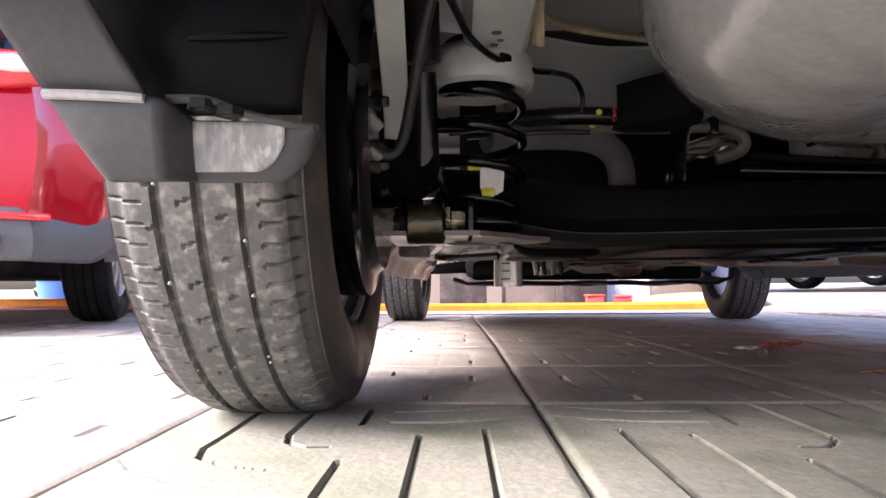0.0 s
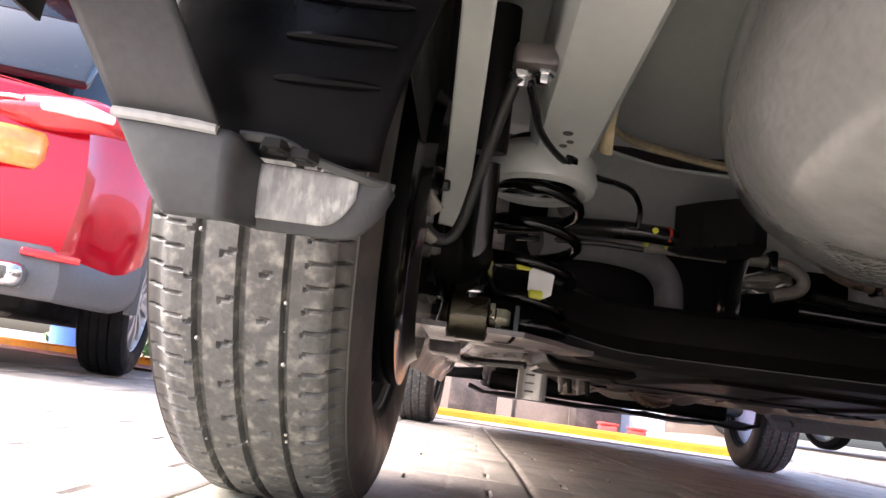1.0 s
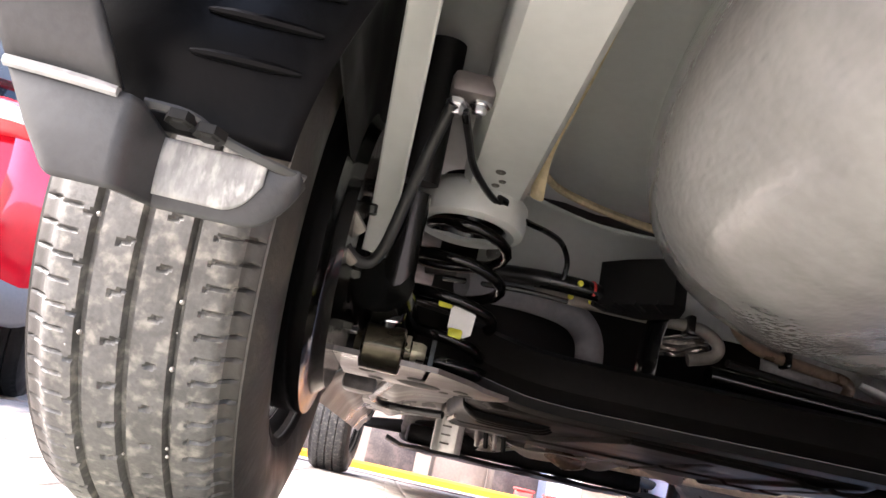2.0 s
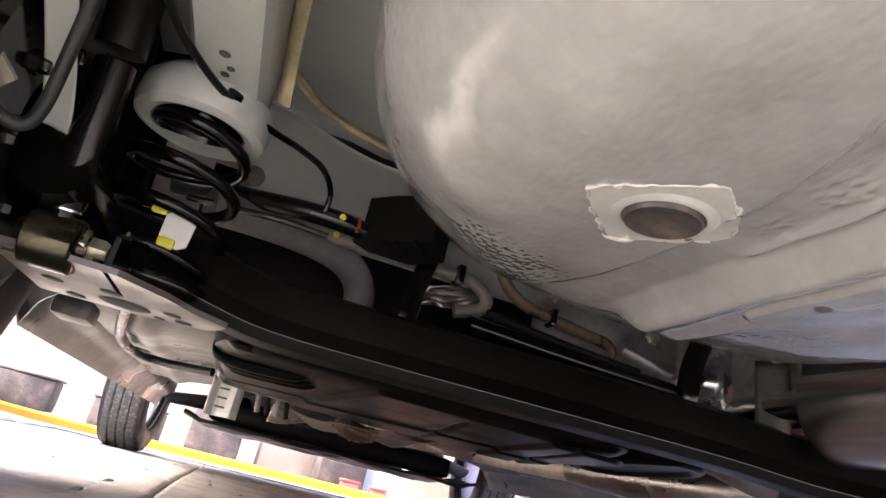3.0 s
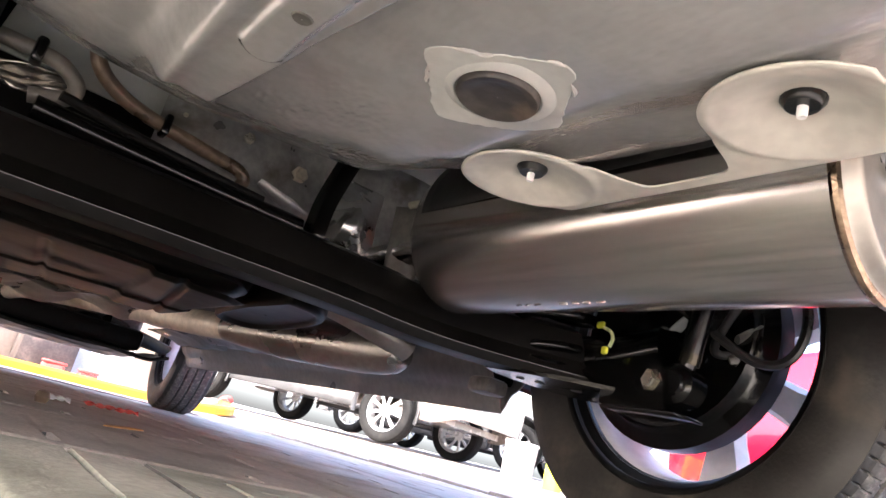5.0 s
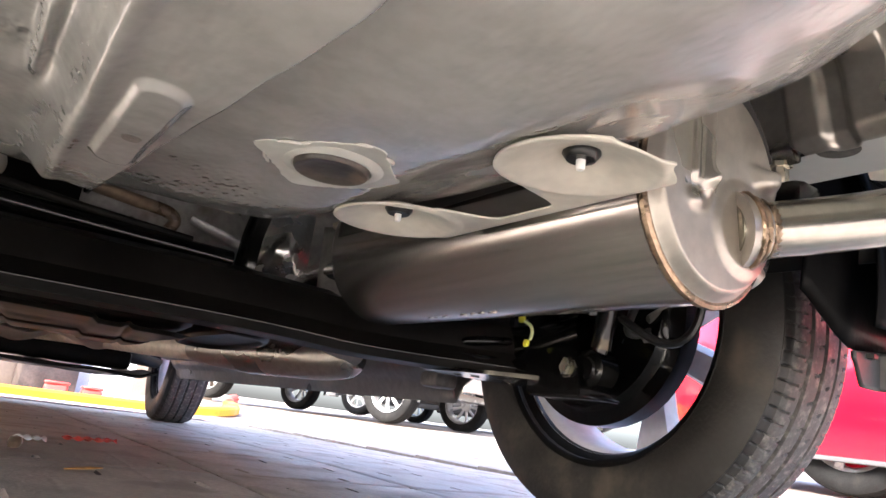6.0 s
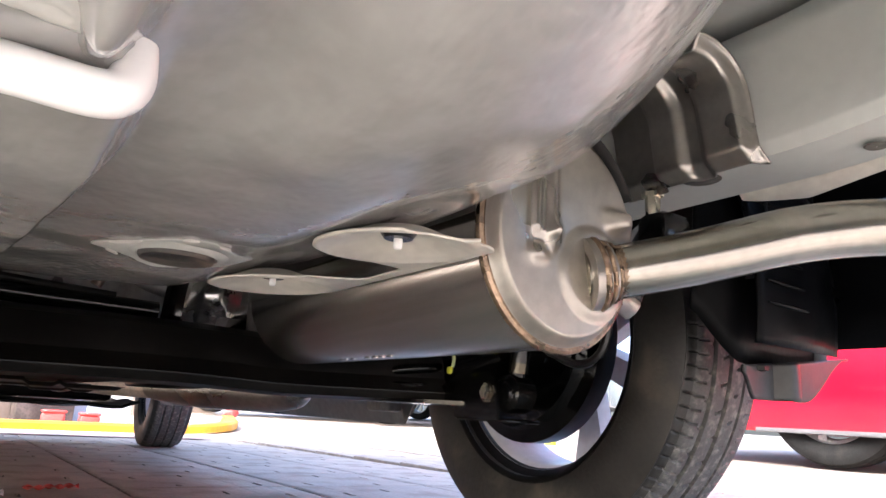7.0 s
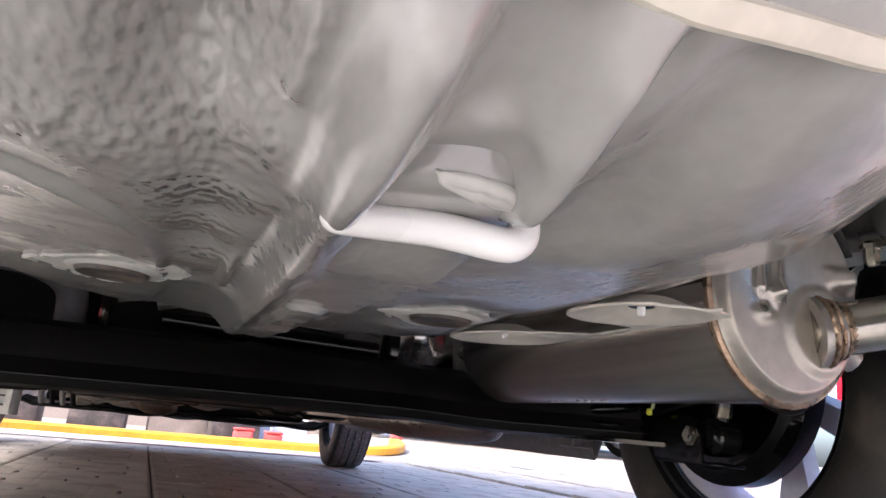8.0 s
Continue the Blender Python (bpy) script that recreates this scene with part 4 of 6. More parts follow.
        bolt(shock, (0.583, -0.101, 0.219), "x", 0.0105, -0.010, M_ZINC)
    # hub carrier and backing plate inside the wheel
    drum = 1.0 if sx < 0 else 0.89
    bm = lathe(bm_new(), [(0.0005, 0.03), (0.05, 0.03), (0.055, 0.0), (0.150 * drum, 0.0), (0.158 * drum, 0.010), (0.162 * drum, 0.012), (0.182 * drum, 0.016), (0.182 * drum, 0.05), (0.0005, 0.055)], (0, 0, 0), "x", 48)
    for v in bm.verts:
        v.co = X(0.655 + v.co.x, AX + v.co.y, TYRE_R + v.co.z)
    backing = part("brake_backing_plate", bm, M_BLACK, car, "black brake backing plate and drum")
    for k in range(7):
        ang = k * 0.9
        bolt(backing, X(0.653, AX + 0.082 * math.cos(ang), TYRE_R + 0.082 * math.sin(ang)), "x", 0.008, -sx * 0.012, M_BLACK, "bolt", "")
    # bracket and hose on the body side
    bm, spine = bm_new(), curve_points([X(0.638, -0.050, 0.312), X(0.636, -0.075, 0.332), X(0.633, -0.13, 0.360), X(0.629, -0.24, 0.408), X(0.626, -0.33, 0.452), X(0.622, -0.42, 0.50)], 6)
    wide = Vector((0.014 * sx, 0.0, 0.003))
    g = [[bm.verts.new(p + wide * k + Vector((0, 0, 0.002 * (1 - k * k)))) for k in (-1, -0.8, 0, 0.8, 1)] for p in spine]
    for a, b in zip(g, g[1:]):
        for j in range(4):
            bm.faces.new((a[j], a[j + 1], b[j + 1], b[j]))
    part("wheel_house_strap", bm, M_RAIL, car, "pale painted steel strap", thick=0.002)
    fork = part("hose_bracket", tube(bm_new(), [X(0.690, -0.160, 0.336), X(0.672, -0.154, 0.322), X(0.650, -0.140, 0.304)], [0.012, 0.016, 0.012], 10, 5, 0.4), M_CAST, car, "dusty forked metal hose bracket")
    part("fork_leg", tube(bm_new(), [X(0.682, -0.158, 0.326), X(0.676, -0.154, 0.302), X(0.664, -0.146, 0.286), X(0.648, -0.134, 0.276)], [0.008, 0.009, 0.009, 0.006], 10, 5, 0.6), M_CAST, fork)
    bolt(fork, X(0.680, -0.166, 0.328), "y", 0.006, -0.007, M_ZINC)
    part("brake_hose", tube(bm_new(), [X(0.672, -0.150, 0.316), X(0.664, -0.145, 0.296), X(0.650, -0.128, 0.283), X(0.634, -0.120, 0.284), X(0.622, -0.132, 0.302), X(0.610, -0.166, 0.345), X(0.597, -0.205, 0.390), X(0.587, -0.235, 0.415)], 0.0060, 12, 6), M_HOSEGREY, car, "worn grey-black rubber brake hose")
    # wheel arch liner
    bm = bm_new()

    def liner(u, v):
        ang = radians((-13 if sx < 0 else -8) + 205 * u)
        r = 0.395 + 0.01 * math.sin(v * math.pi) - 0.004 * max(0.0, math.sin(ang * 26)) * smoothstep(0.1, 0.3, v) * smoothstep(0.9, 0.7, v)
        y, z = AX - 0.03 - r * math.cos(ang), 0.335 + r * math.sin(ang)
        outer = 0.800 + 0.075 * smoothstep(radians(14), radians(50), ang)
        inner = 0.662 - 0.042 * smoothstep(radians(-14), radians(16), ang) if sx < 0 else 0.630
        return X(outer + (inner - outer) * v, y, z)

    surface(bm, liner, 150, 16)
    arch = part("wheel_arch_liner", bm, M_LINER, car, "black ribbed wheel arch liner", thick=0.003)
    for k in range(7):
        u = (6.0 + 3.6 * k) / 205
        part("liner_rib", tube(bm_new(), [liner(u + 0.004 * w * w, w) + Vector((0, -0.003, 0)) for w in (0.52, 0.60, 0.72, 0.84, 0.92)], [0.0012, 0.0028, 0.0032, 0.0028, 0.0012], 8, 3), M_LINER, arch)
    bm = bm_new()
    surface(bm, lambda u, v: X(0.668, AX - 0.42 + 0.84 * u, 0.36 + 0.26 * v), 12, 6)
    inner = part("inner_wheel_house", bm, M_PLASTIC, car, thick=0.003)
    # mud flap and bumper corner
    if sx > 0:
        right_flap()
        return
    bm = bm_new()

    def flap(u, v):
        x = 0.800 - 0.146 * u
        inner = smoothstep(0.43, 0.50, u)
        top = 0.250 - 0.004 * u - 0.006 * inner
        bottom = 0.202 + 0.004 * inner + 0.030 * max(0.0, (u - 0.80) / 0.20) ** 3 + 0.012 * max(0.0, (0.10 - u) / 0.10) ** 2
        z = top + (bottom - top) * v
        y = -0.474 + 0.030 * inner + 0.008 * v * v
        return X(x - 0.026 * v * smoothstep(0.45, 0.0, u), y, z)

    surface(bm, flap, 60, 16)
    fl = part("mud_flap", bm, M_TRIM, car, "charcoal moulded plastic mud flap", thick=0.006)
    bm = bm_new()

    def dusty(u, v):
        low = 0.86 - 0.45 * max(0.0, (u - 0.62) / 0.38) ** 2.5
        return flap(0.50 + 0.385 * u, 0.03 + (low - 0.03) * v) + Vector((0, -0.0045, 0))

    surface(bm, dusty, 24, 12)
    part("dusty_patch", bm, M_DUST, fl, "pale dust-covered patch", thick=0.001)
    part("flap_lip", tube(bm_new(), [X(x, y, z) for x, y, z in ((0.800, -0.478, 0.2505), (0.77, -0.479, 0.249), (0.743, -0.478, 0.2475))], 0.0032, 8, 4), M_LIP, fl, "pale upper lip")
    for x, z in ((0.716, 0.2475), (0.700, 0.2435)):
        bolt(fl, X(x, -0.462, z), "z", 0.006, -0.004, M_PLASTIC, "clip", "black plastic clip")
    part("flap_flange", tube(bm_new(), [X(x, y, z) for x, y, z in ((0.735, -0.466, 0.250), (0.712, -0.464, 0.2495), (0.695, -0.456, 0.244), (0.668, -0.450, 0.2385), (0.652, -0.442, 0.2375))], 0.003, 8, 4, 0.6), M_TRIM, fl)
    bm = bm_new()
    surface(bm, lambda u, v: X(0.800 + 0.17 * v - (0.058 + 0.002 * v) * u, -0.478 - 0.14 * v - 0.03 * v * (1 - u), 0.2535 + 0.34 * v - 0.004 * u), 12, 20)
    part("bumper_corner", bm, M_TRIM, car, "charcoal plastic bumper corner", thick=0.005)


suspension(-1)
suspension(1)
# panel out of view, added to keep direct sun off the paving by the tyre
bm = bm_new()
surface(bm, lambda u, v: Vector((-0.86 + 0.004 * v, -0.95 + 0.48 * u, 0.30 + 0.10 * smoothstep(0.55, 0.0, u) + (0.38 - 0.10 * smoothstep(0.55, 0.0, u)) * v)), 20, 8)
part("quarter_panel_inside", bm, M_LINER, car, "unseen black quarter panel added to block the sun", thick=0.003)

# plastic sensor clip on the spring, white with yellow ends
for at, turn in (((-0.520, 0.048, 0.281), 0),):
    bm = bm_new()
    out = [(-0.016, -0.012), (-0.016, 0.012), (-0.008, 0.022), (0.010, 0.022), (0.016, 0.012), (0.014, -0.016), (0.004, -0.022), (-0.010, -0.020)]
    m = Matrix.Translation(at) @ Matrix.Rotation(radians(90), 4, "X")
    clip = part("spring_tag", plate(bm, out, -0.002, 0.002, m), M_LABEL, car, "white plastic tag on the spring")
    box_bm = box(bm_new(), (at[0] - 0.024, at[1], at[2] + 0.016), (0.018, 0.006, 0.009), None, 0.003)
    part("tag_end", box_bm, M_YELLOW, clip, "yellow tag end")
    box_bm = box(bm_new(), (at[0] - 0.006, at[1] - 0.008, at[2] - 0.019), (0.018, 0.008, 0.012), None, 0.003)
    part("tag_end", box_bm, M_YELLOW, clip, "yellow tag end")
ring = part("spring_mark", tube(bm_new(), [(0.560, -0.030, 0.280), (0.559, -0.043, 0.274), (0.558, -0.049, 0.264), (0.560, -0.044, 0.254)], 0.0024, 8, 4), M_TAG, car, "pale green plastic ring on the spring")
part("mark_end", box(bm_new(), (0.560, -0.023, 0.284), (0.006, 0.013, 0.010), None, 0.003), M_YELLOW, ring, "yellow tag end")
part("mark_end", box(bm_new(), (0.560, -0.037, 0.249), (0.006, 0.010, 0.011), None, 0.003), M_YELLOW, ring, "yellow tag end")

# muffler
MX, MZ, MA, MB, MY0, MY1 = 0.382, 0.342, 0.086, 0.098, -0.44, 0.075
bm = bm_new()


def can(u, v):
    y = MY1 + (MY0 - MY1) * v
    s = 1.0 if v > 0.020 else 0.93 + 0.07 * math.sqrt(max(0.0, 1 - (1 - v / 0.020) ** 2))
    a = 2 * math.pi * u
    return Vector((MX - 0.01 * (1 - v) + MA * s * math.cos(a), y, MZ + MB * s * math.sin(a)))


g = surface(bm, can, 96, 120, loop_u=True)
bm.faces.new([g[i][0] for i in range(96)])
muffler = part("muffler", bm, M_STEEL, car, "brushed stainless muffler can with blued sheen", 50)
for y, w, h in ((-0.078, 0.010, 0.005), (-0.092, 0.008, 0.005), (-0.108, 0.012, 0.004), (-0.146, 0.013, 0.007), (-0.163, 0.010, 0.007), (-0.178, 0.012, 0.007), (-0.197, 0.014, 0.005)):
    part("stamped_mark", box(bm_new(), (0.364, y, MZ - MB + 0.0006), (h * 0.6, w * 0.8, 0.0020), None, 0.0006), M_STEEL, muffler)
bm = bm_new()


def cap(u, v):
    a = 2 * math.pi * u
    s = 1.012 * (1 - v)
    x, z = MX + MA * s * math.cos(a), MZ + MB * s * math.sin(a)
    y = MY0 - 0.006 - 0.012 * smoothstep(0.0, 0.12, v)
    inner = smoothstep(0.0, 0.10, v)
    for rx, top, low, w, h in ((0.341, 0.400, 0.336, 0.0055, 0.005), (0.357, 0.415, 0.336, 0.0065, 0.008)):
        y -= inner * h * math.exp(-((x - rx) / w) ** 2) * smoothstep(low - 0.006, low + 0.006, z) * smoothstep(top + 0.02, top - 0.02, z)
    y -= 0.009 * math.exp(-(((x - 0.358) / 0.0085) ** 2 + ((z - 0.335) / 0.010) ** 2))
    y -= 0.005 * math.exp(-(((x - 0.345) / 0.010) ** 2 + ((z - 0.318) / 0.006) ** 2))
    y -= inner * 0.016 * math.exp(-(((x - 0.440) / 0.013) ** 2 + ((z - 0.363) / 0.010) ** 4))
    y -= inner * 0.004 * smoothstep(0.045, 0.033, math.hypot(x - 0.410, z - 0.311))
    return Vector((x, y, z))


surface(bm, cap, 180, 90, loop_u=True)
bmesh.ops.remove_doubles(bm, verts=bm.verts, dist=0.0003)
mcap = part("end_cap", bm, M_CAP, muffler, "pale stamped end cap", 60)
part("weld_bead", tube(bm_new(), [(MX + MA * 1.01 * math.cos(a), MY0 - 0.003, MZ + MB * 1.01 * math.sin(a)) for a in np.linspace(0, 2 * math.pi, 49)], 0.0045, 8, 1), M_WELD, muffler, "heat-tinted weld bead")
neck = part("pipe_neck", tube(bm_new(), [(0.404, -0.4500, 0.3095), (0.414, -0.4545, 0.3115), (0.420, -0.4580, 0.3130), (0.425, -0.4605, 0.3142)], [0.0345, 0.0325, 0.0290, 0.0272], 32, 5), M_CAP, mcap, "flared stainless pipe neck")
for x, y, z, r, w in ((0.414, -0.4550, 0.3115, 0.0315, 0.0030), (0.4205, -0.4585, 0.3130, 0.0278, 0.0026), (0.4265, -0.4615, 0.3145, 0.0255, 0.0022)):
    axis = Vector((0.86, -0.42, 0.20)).normalized()
    e1 = axis.cross(Vector((0, 0, 1))).normalized()
    e2 = axis.cross(e1)
    ring = [Vector((x, y, z)) + (e1 * math.cos(a) + e2 * math.sin(a)) * (r + 0.0005 * math.sin(17 * a)) for a in np.linspace(0, 2 * math.pi, 61)]
    part("weld_bead", tube(bm_new(), ring, w, 8, 1), M_WELD, neck, "heat-tinted weld bead")
part("heat_band", tube(bm_new(), [(0.424, -0.4600, 0.3138), (0.434, -0.4650, 0.3162), (0.445, -0.4702, 0.3190)], [0.02430, 0.02425, 0.02415], 28, 4), M_WELD, neck, "straw-tinted band by the weld")
tail = part("tailpipe", tube(bm_new(), [(0.405, -0.449, 0.310), (0.43, -0.463, 0.315), (0.50, -0.503, 0.336), (0.575, -0.545, 0.362), (0.630, -0.580, 0.374), (0.662, -0.620, 0.374), (0.675, -0.69, 0.358), (0.676, -0.80, 0.33), (0.676, -0.93, 0.33)], [0.0240, 0.0240, 0.0250, 0.0265, 0.0270, 0.0270, 0.0270, 0.0265, 0.0265], 28, 8), M_TAILPIPE, muffler, "bright stainless tailpipe")
part("inlet_pipe", tube(bm_new(), [(0.37, 0.05, 0.325), (0.365, 0.12, 0.325), (0.355, 0.20, 0.32), (0.335, 0.30, 0.30), (0.32, 0.42, 0.28), (0.30, 0.60, 0.265)], 0.028, 20, 6), M_STEEL, muffler, "stainless inlet pipe")
bm = bm_new()
surface(bm, lambda u, v: Vector((0.328 + 0.046 * u, 0.185 - 0.045 * math.sin(math.pi * u) + 0.012 * v, 0.282 + 0.112 * v - 0.010 * u)), 20, 10)
part("inlet_shield", bm, M_CAST, muffler, "dull rounded steel shield round the inlet", 60, 0.002)
part("hanger_hook", tube(bm_new(), [(0.325, 0.155, 0.388), (0.335, 0.135, 0.392), (0.352, 0.125, 0.388), (0.362, 0.120, 0.374), (0.362, 0.118, 0.350)], 0.0055, 10, 5), M_ZINC, muffler, "pale steel hanger hook")
bm = bm_new()
surface(bm, lambda u, v: Vector((0.238 + 0.105 * u, 0.275 - 0.055 * math.sin(math.pi * u) ** 0.8 * math.sin(math.pi * min(1.0, 0.15 + 0.85 * v)) + 0.006 * noise.noise((u * 4, v * 4, 2.0)), 0.300 + 0.130 * v)), 30, 24)
part("inlet_bulge", bm, M_DOME, car, "bright dented aluminium heat shield bulge", 60, 0.0015)
part("hanger_bracket", tube(bm_new(), [(0.46, -0.43, 0.30), (0.50, -0.41, 0.305), (0.53, -0.40, 0.30)], 0.012, 8, 4, 0.4), M_CAP, muffler)
part("rubber_hanger", tube(bm_new(), [(0.545, -0.415, 0.43), (0.545, -0.412, 0.40), (0.54, -0.405, 0.37), (0.53, -0.40, 0.335), (0.525, -0.40, 0.31)], [0.006, 0.006, 0.012, 0.016, 0.012], 12, 5), M_HOSE, car, "black rubber exhaust hanger with steel pin")
bolt(car, (0.545, -0.415, 0.425), "z", 0.008, -0.022)
bm = box(bm_new(), (0.545, -0.43, 0.375), (0.05, 0.04, 0.05), None, 0.012)
part("hanger_block", bm, M_HOSE, car, "black rubber block")

# heat shield with two dished feet
CUPS = ((0.200, -0.248, 0.0), (0.204, -0.470, 0.0))
bm = bm_new()


def shield_foot(u, v):
    y = -0.520 + 0.327 * v
    left = 0.256
    for cx, cy, up in CUPS:
        dy = abs(y - cy) / 0.056
        if dy < 1:
            left = min(left, cx - 0.058 * math.sqrt(1 - dy * dy))
        else:
            left = min(left, 0.256 - (0.256 - cx) * math.exp(-((dy - 1) / 0.22) ** 2))
    right = 0.268 - 0.050 * smoothstep(-0.235, -0.190, y) - 0.030 * smoothstep(-0.495, -0.520, y)
    x = left + (max(right, left + 0.002) - left) * u
    z = 0.2950 + 0.05 * (x - 0.18)
    for cx, cy, up in CUPS:
        r = math.hypot((x - cx) / 0.050, (y - cy) / 0.046)
        z += 0.0110 * (1 - smoothstep(0.30, 1.02, r)) - 0.0025 * math.exp(-((r - 1.12) / 0.10) ** 2)
    return Vector((x, y, z))


surface(bm, shield_foot, 48, 150)
shield = part("muffler_heat_shield", bm, M_CREAM, car, "cream-coated heat shield with two dished feet", 70, 0.0018)
bm = bm_new()


def shield_arch(u, v):
    a = radians(184 - 160 * u)
    y = -0.446 + 0.50 * v
    rx, rz = 0.098, 0.106
    return Vector((0.385 + rx * math.cos(a), y, 0.352 + rz * math.sin(a) - (0.0 if u > 0.02 else 0.0)))


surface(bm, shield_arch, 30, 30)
# the arch's dark colour is the unlit gap under the shield
part("arch", bm, M_ARCHSHADE, shield, "steel arch over the muffler, painted dark for shade", 60, 0.0018)
for cx, cy, up in CUPS:
    part("stud_washer", lathe(bm_new(), [(0.0005, -0.004), (0.010, -0.004), (0.013, 0.0), (0.013, 0.004)], (cx, cy, 0.3045 + up), "z", 16), M_HOSE, shield, "black washer")
    part("stud", lathe(bm_new(), [(0.0005, -0.0095), (0.0026, -0.0095), (0.0032, -0.008), (0.0032, 0.0)], (cx, cy, 0.3030 + up), "z", 10), M_LABEL, shield, "pale threaded stud")
# folded ribbed shield by the right rail
bm = bm_new()


def folded(u, v):
    y = -0.375 - 0.165 * u
    rib = smoothstep(0.30, 0.36, u) - 0.6 * smoothstep(0.52, 0.58, u) + 0.8 * smoothstep(0.66, 0.72, u) - smoothstep(0.93, 0.99, u)
    if v < 0.45:
        x, z, nx, nz = 0.533 + 0.014 * smoothstep(0.10, 0.0, v), 0.424 + 0.066 * v / 0.45, -1.0, 0.0
    else:
        a = (v - 0.45) / 0.55 * 1.75
        r = 0.052
        x, z, nx, nz = 0.533 - r * (1 - math.cos(a)), 0.490 + r * math.sin(a), -math.cos(a), -math.sin(a)
    return Vector((x + 0.013 * rib * nx, y + 0.02 * (v - 0.4), z + 0.013 * rib * nz))


surface(bm, folded, 80, 40)
part("folded_shield", bm, M_SHIELD, car, "folded ribbed stainless shield", 60, 0.002)

# fuel tank, straps, hoses
bm = bm_new()


def tank_front(x):
    """The front edge of the tank slants back towards the exhaust side."""
    return 0.875 - 0.52 * max(0.0, x + 0.11)


def tank_base(u, v):
    x = -0.445 + 0.635 * u
    y0, y1 = 0.262 + 0.03 * smoothstep(0.94, 1.0, u), tank_front(x) - 0.022 - 0.03 * smoothstep(0.95, 1.0, u)
    y = y0 + (y1 - y0) * v
    edge = min(u, 1 - u, v, 1 - v)
    z = 0.2045 - 0.006 * smoothstep(0.0, 0.025, edge)
    xc = 0.056 + 0.09 * (y - 0.36)
    z -= 0.0065 * smoothstep(0.0, 0.010, x - xc)
    z += 0.008 * smoothstep(0.0, 0.012, -0.245 - x - 0.15 * (y - 0.46))
    z -= 0.004 * smoothstep(0.0, 0.012, y - 0.60 + 0.3 * x)
    z += 0.006 * math.exp(-((x + 0.07 - 0.10 * (y - 0.3)) / 0.006) ** 2) * smoothstep(0.30, 0.36, y)
    z += 0.005 * math.exp(-((x - 0.10 - 0.16 * (y - 0.3)) / 0.005) ** 2)
    z -= 0.003 * math.exp(-(((x + 0.29) / 0.05) ** 4 + ((y - 0.55) / 0.09) ** 4))
    z -= 0.003 * math.exp(-(((x + 0.02) / 0.05) ** 4 + ((y - 0.52) / 0.06) ** 4))
    return Vector((x, y, z))


def tank_ring(t):
    out = []
    x0, x1, y0, y1 = -0.475, 0.215, 0.22, 0.88
    for k in range(64):
        a = 2 * math.pi * k / 64
        c, s = math.cos(a), math.sin(a)
        q = 1 / (abs(c) ** 6 + abs(s) ** 6) ** (1 / 6)
        x = (x0 + x1) / 2 + (x1 - x0) / 2 * c * q * t
        out.append(Vector((x, min((y0 + y1) / 2 + (y1 - y0) / 2 * s * q * t, tank_front(x) * t + (1 - t) * 0.5), 0)))
    return out


levels = [(0.0, 0.202), (0.5, 0.202), (0.86, 0.202), (0.93, 0.205), (0.97, 0.214), (0.985, 0.234), (0.99, 0.244), (1.025, 0.246), (1.025, 0.252), (0.99, 0.255), (0.985, 0.272), (0.95, 0.286), (0.0, 0.290)]
rings = []
for s, z in levels:
    ring = tank_ring(max(s, 0.001))
    rr = []
    for p in ring:
        dz = 0.0
        if z < 0.216:
            dz += 0.003
        rr.append(bm.verts.new((p.x, p.y, z + dz)))
    rings.append(rr)
for a, b in zip(rings, rings[1:]):
    for j in range(64):
        bm.faces.new((a[j], a[(j + 1) % 64], b[(j + 1) % 64], b[j]))
tank = part("fuel_tank", bm, M_TANK, car, "glossy black moulded fuel tank", 40)
for k in range(3):
    part("tank_rib", tube(bm_new(), [(-0.462 + 0.010 * k, 0.40 + 0.034 * k, 0.228), (-0.452 + 0.010 * k, 0.385 + 0.040 * k, 0.206), (-0.41, 0.375 + 0.045 * k, 0.201), (-0.34 + 0.012 * k, 0.372 + 0.045 * k, 0.203), (-0.318 + 0.012 * k, 0.370 + 0.045 * k, 0.210)], [0.006, 0.009, 0.010, 0.009, 0.004], 10, 6), M_TANK, tank)
bm = bm_new()
surface(bm, tank_base, 150, 110)
part("tank_base", bm, M_TANK, tank, "creased flat base of the tank", 60)
pad = [(0.212, 0.185), (0.262, 0.20), (0.300, 0.262), (0.322, 0.36), (0.335, 0.52), (0.325, 0.625), (0.285, 0.645), (0.245, 0.60), (0.226, 0.50), (0.212, 0.34)]
mid = Vector((sum(x for x, y in pad) / len(pad), sum(y for x, y in pad) / len(pad)))
loop = [p.to_2d() for p in curve_points([Vector((x, y, 0)) for x, y in pad + pad[:1]], 4)][:-1]
bm = bm_new()
rings = [[bm.verts.new((mid.x + (p.x - mid.x) * q, mid.y + (p.y - mid.y) * q, z)) for p in loop] for q, z in ((1.0, 0.240), (1.0, 0.214), (0.98, 0.208), (0.93, 0.205), (0.88, 0.2055), (0.84, 0.211), (0.78, 0.2125), (0.4, 0.212), (0.02, 0.212))]
for a, b in zip(rings, rings[1:]):
    for j in range(len(loop)):
        bm.faces.new((a[j], a[(j + 1) % len(loop)], b[(j + 1) % len(loop)], b[j]))
part("tank_pad", bm, M_TANK, tank, "glossy stepped end of the tank", 50)
part("tank_flange", tube(bm_new(), [(-0.455, 0.62, 0.206), (-0.44, 0.84, 0.204), (-0.30, 0.872, 0.203), (-0.12, 0.868, 0.203), (0.047, 0.786, 0.203), (0.20, 0.706, 0.203)], 0.0040, 8, 6, 0.6), M_FLOOR, tank, "pale moulded tank flange")
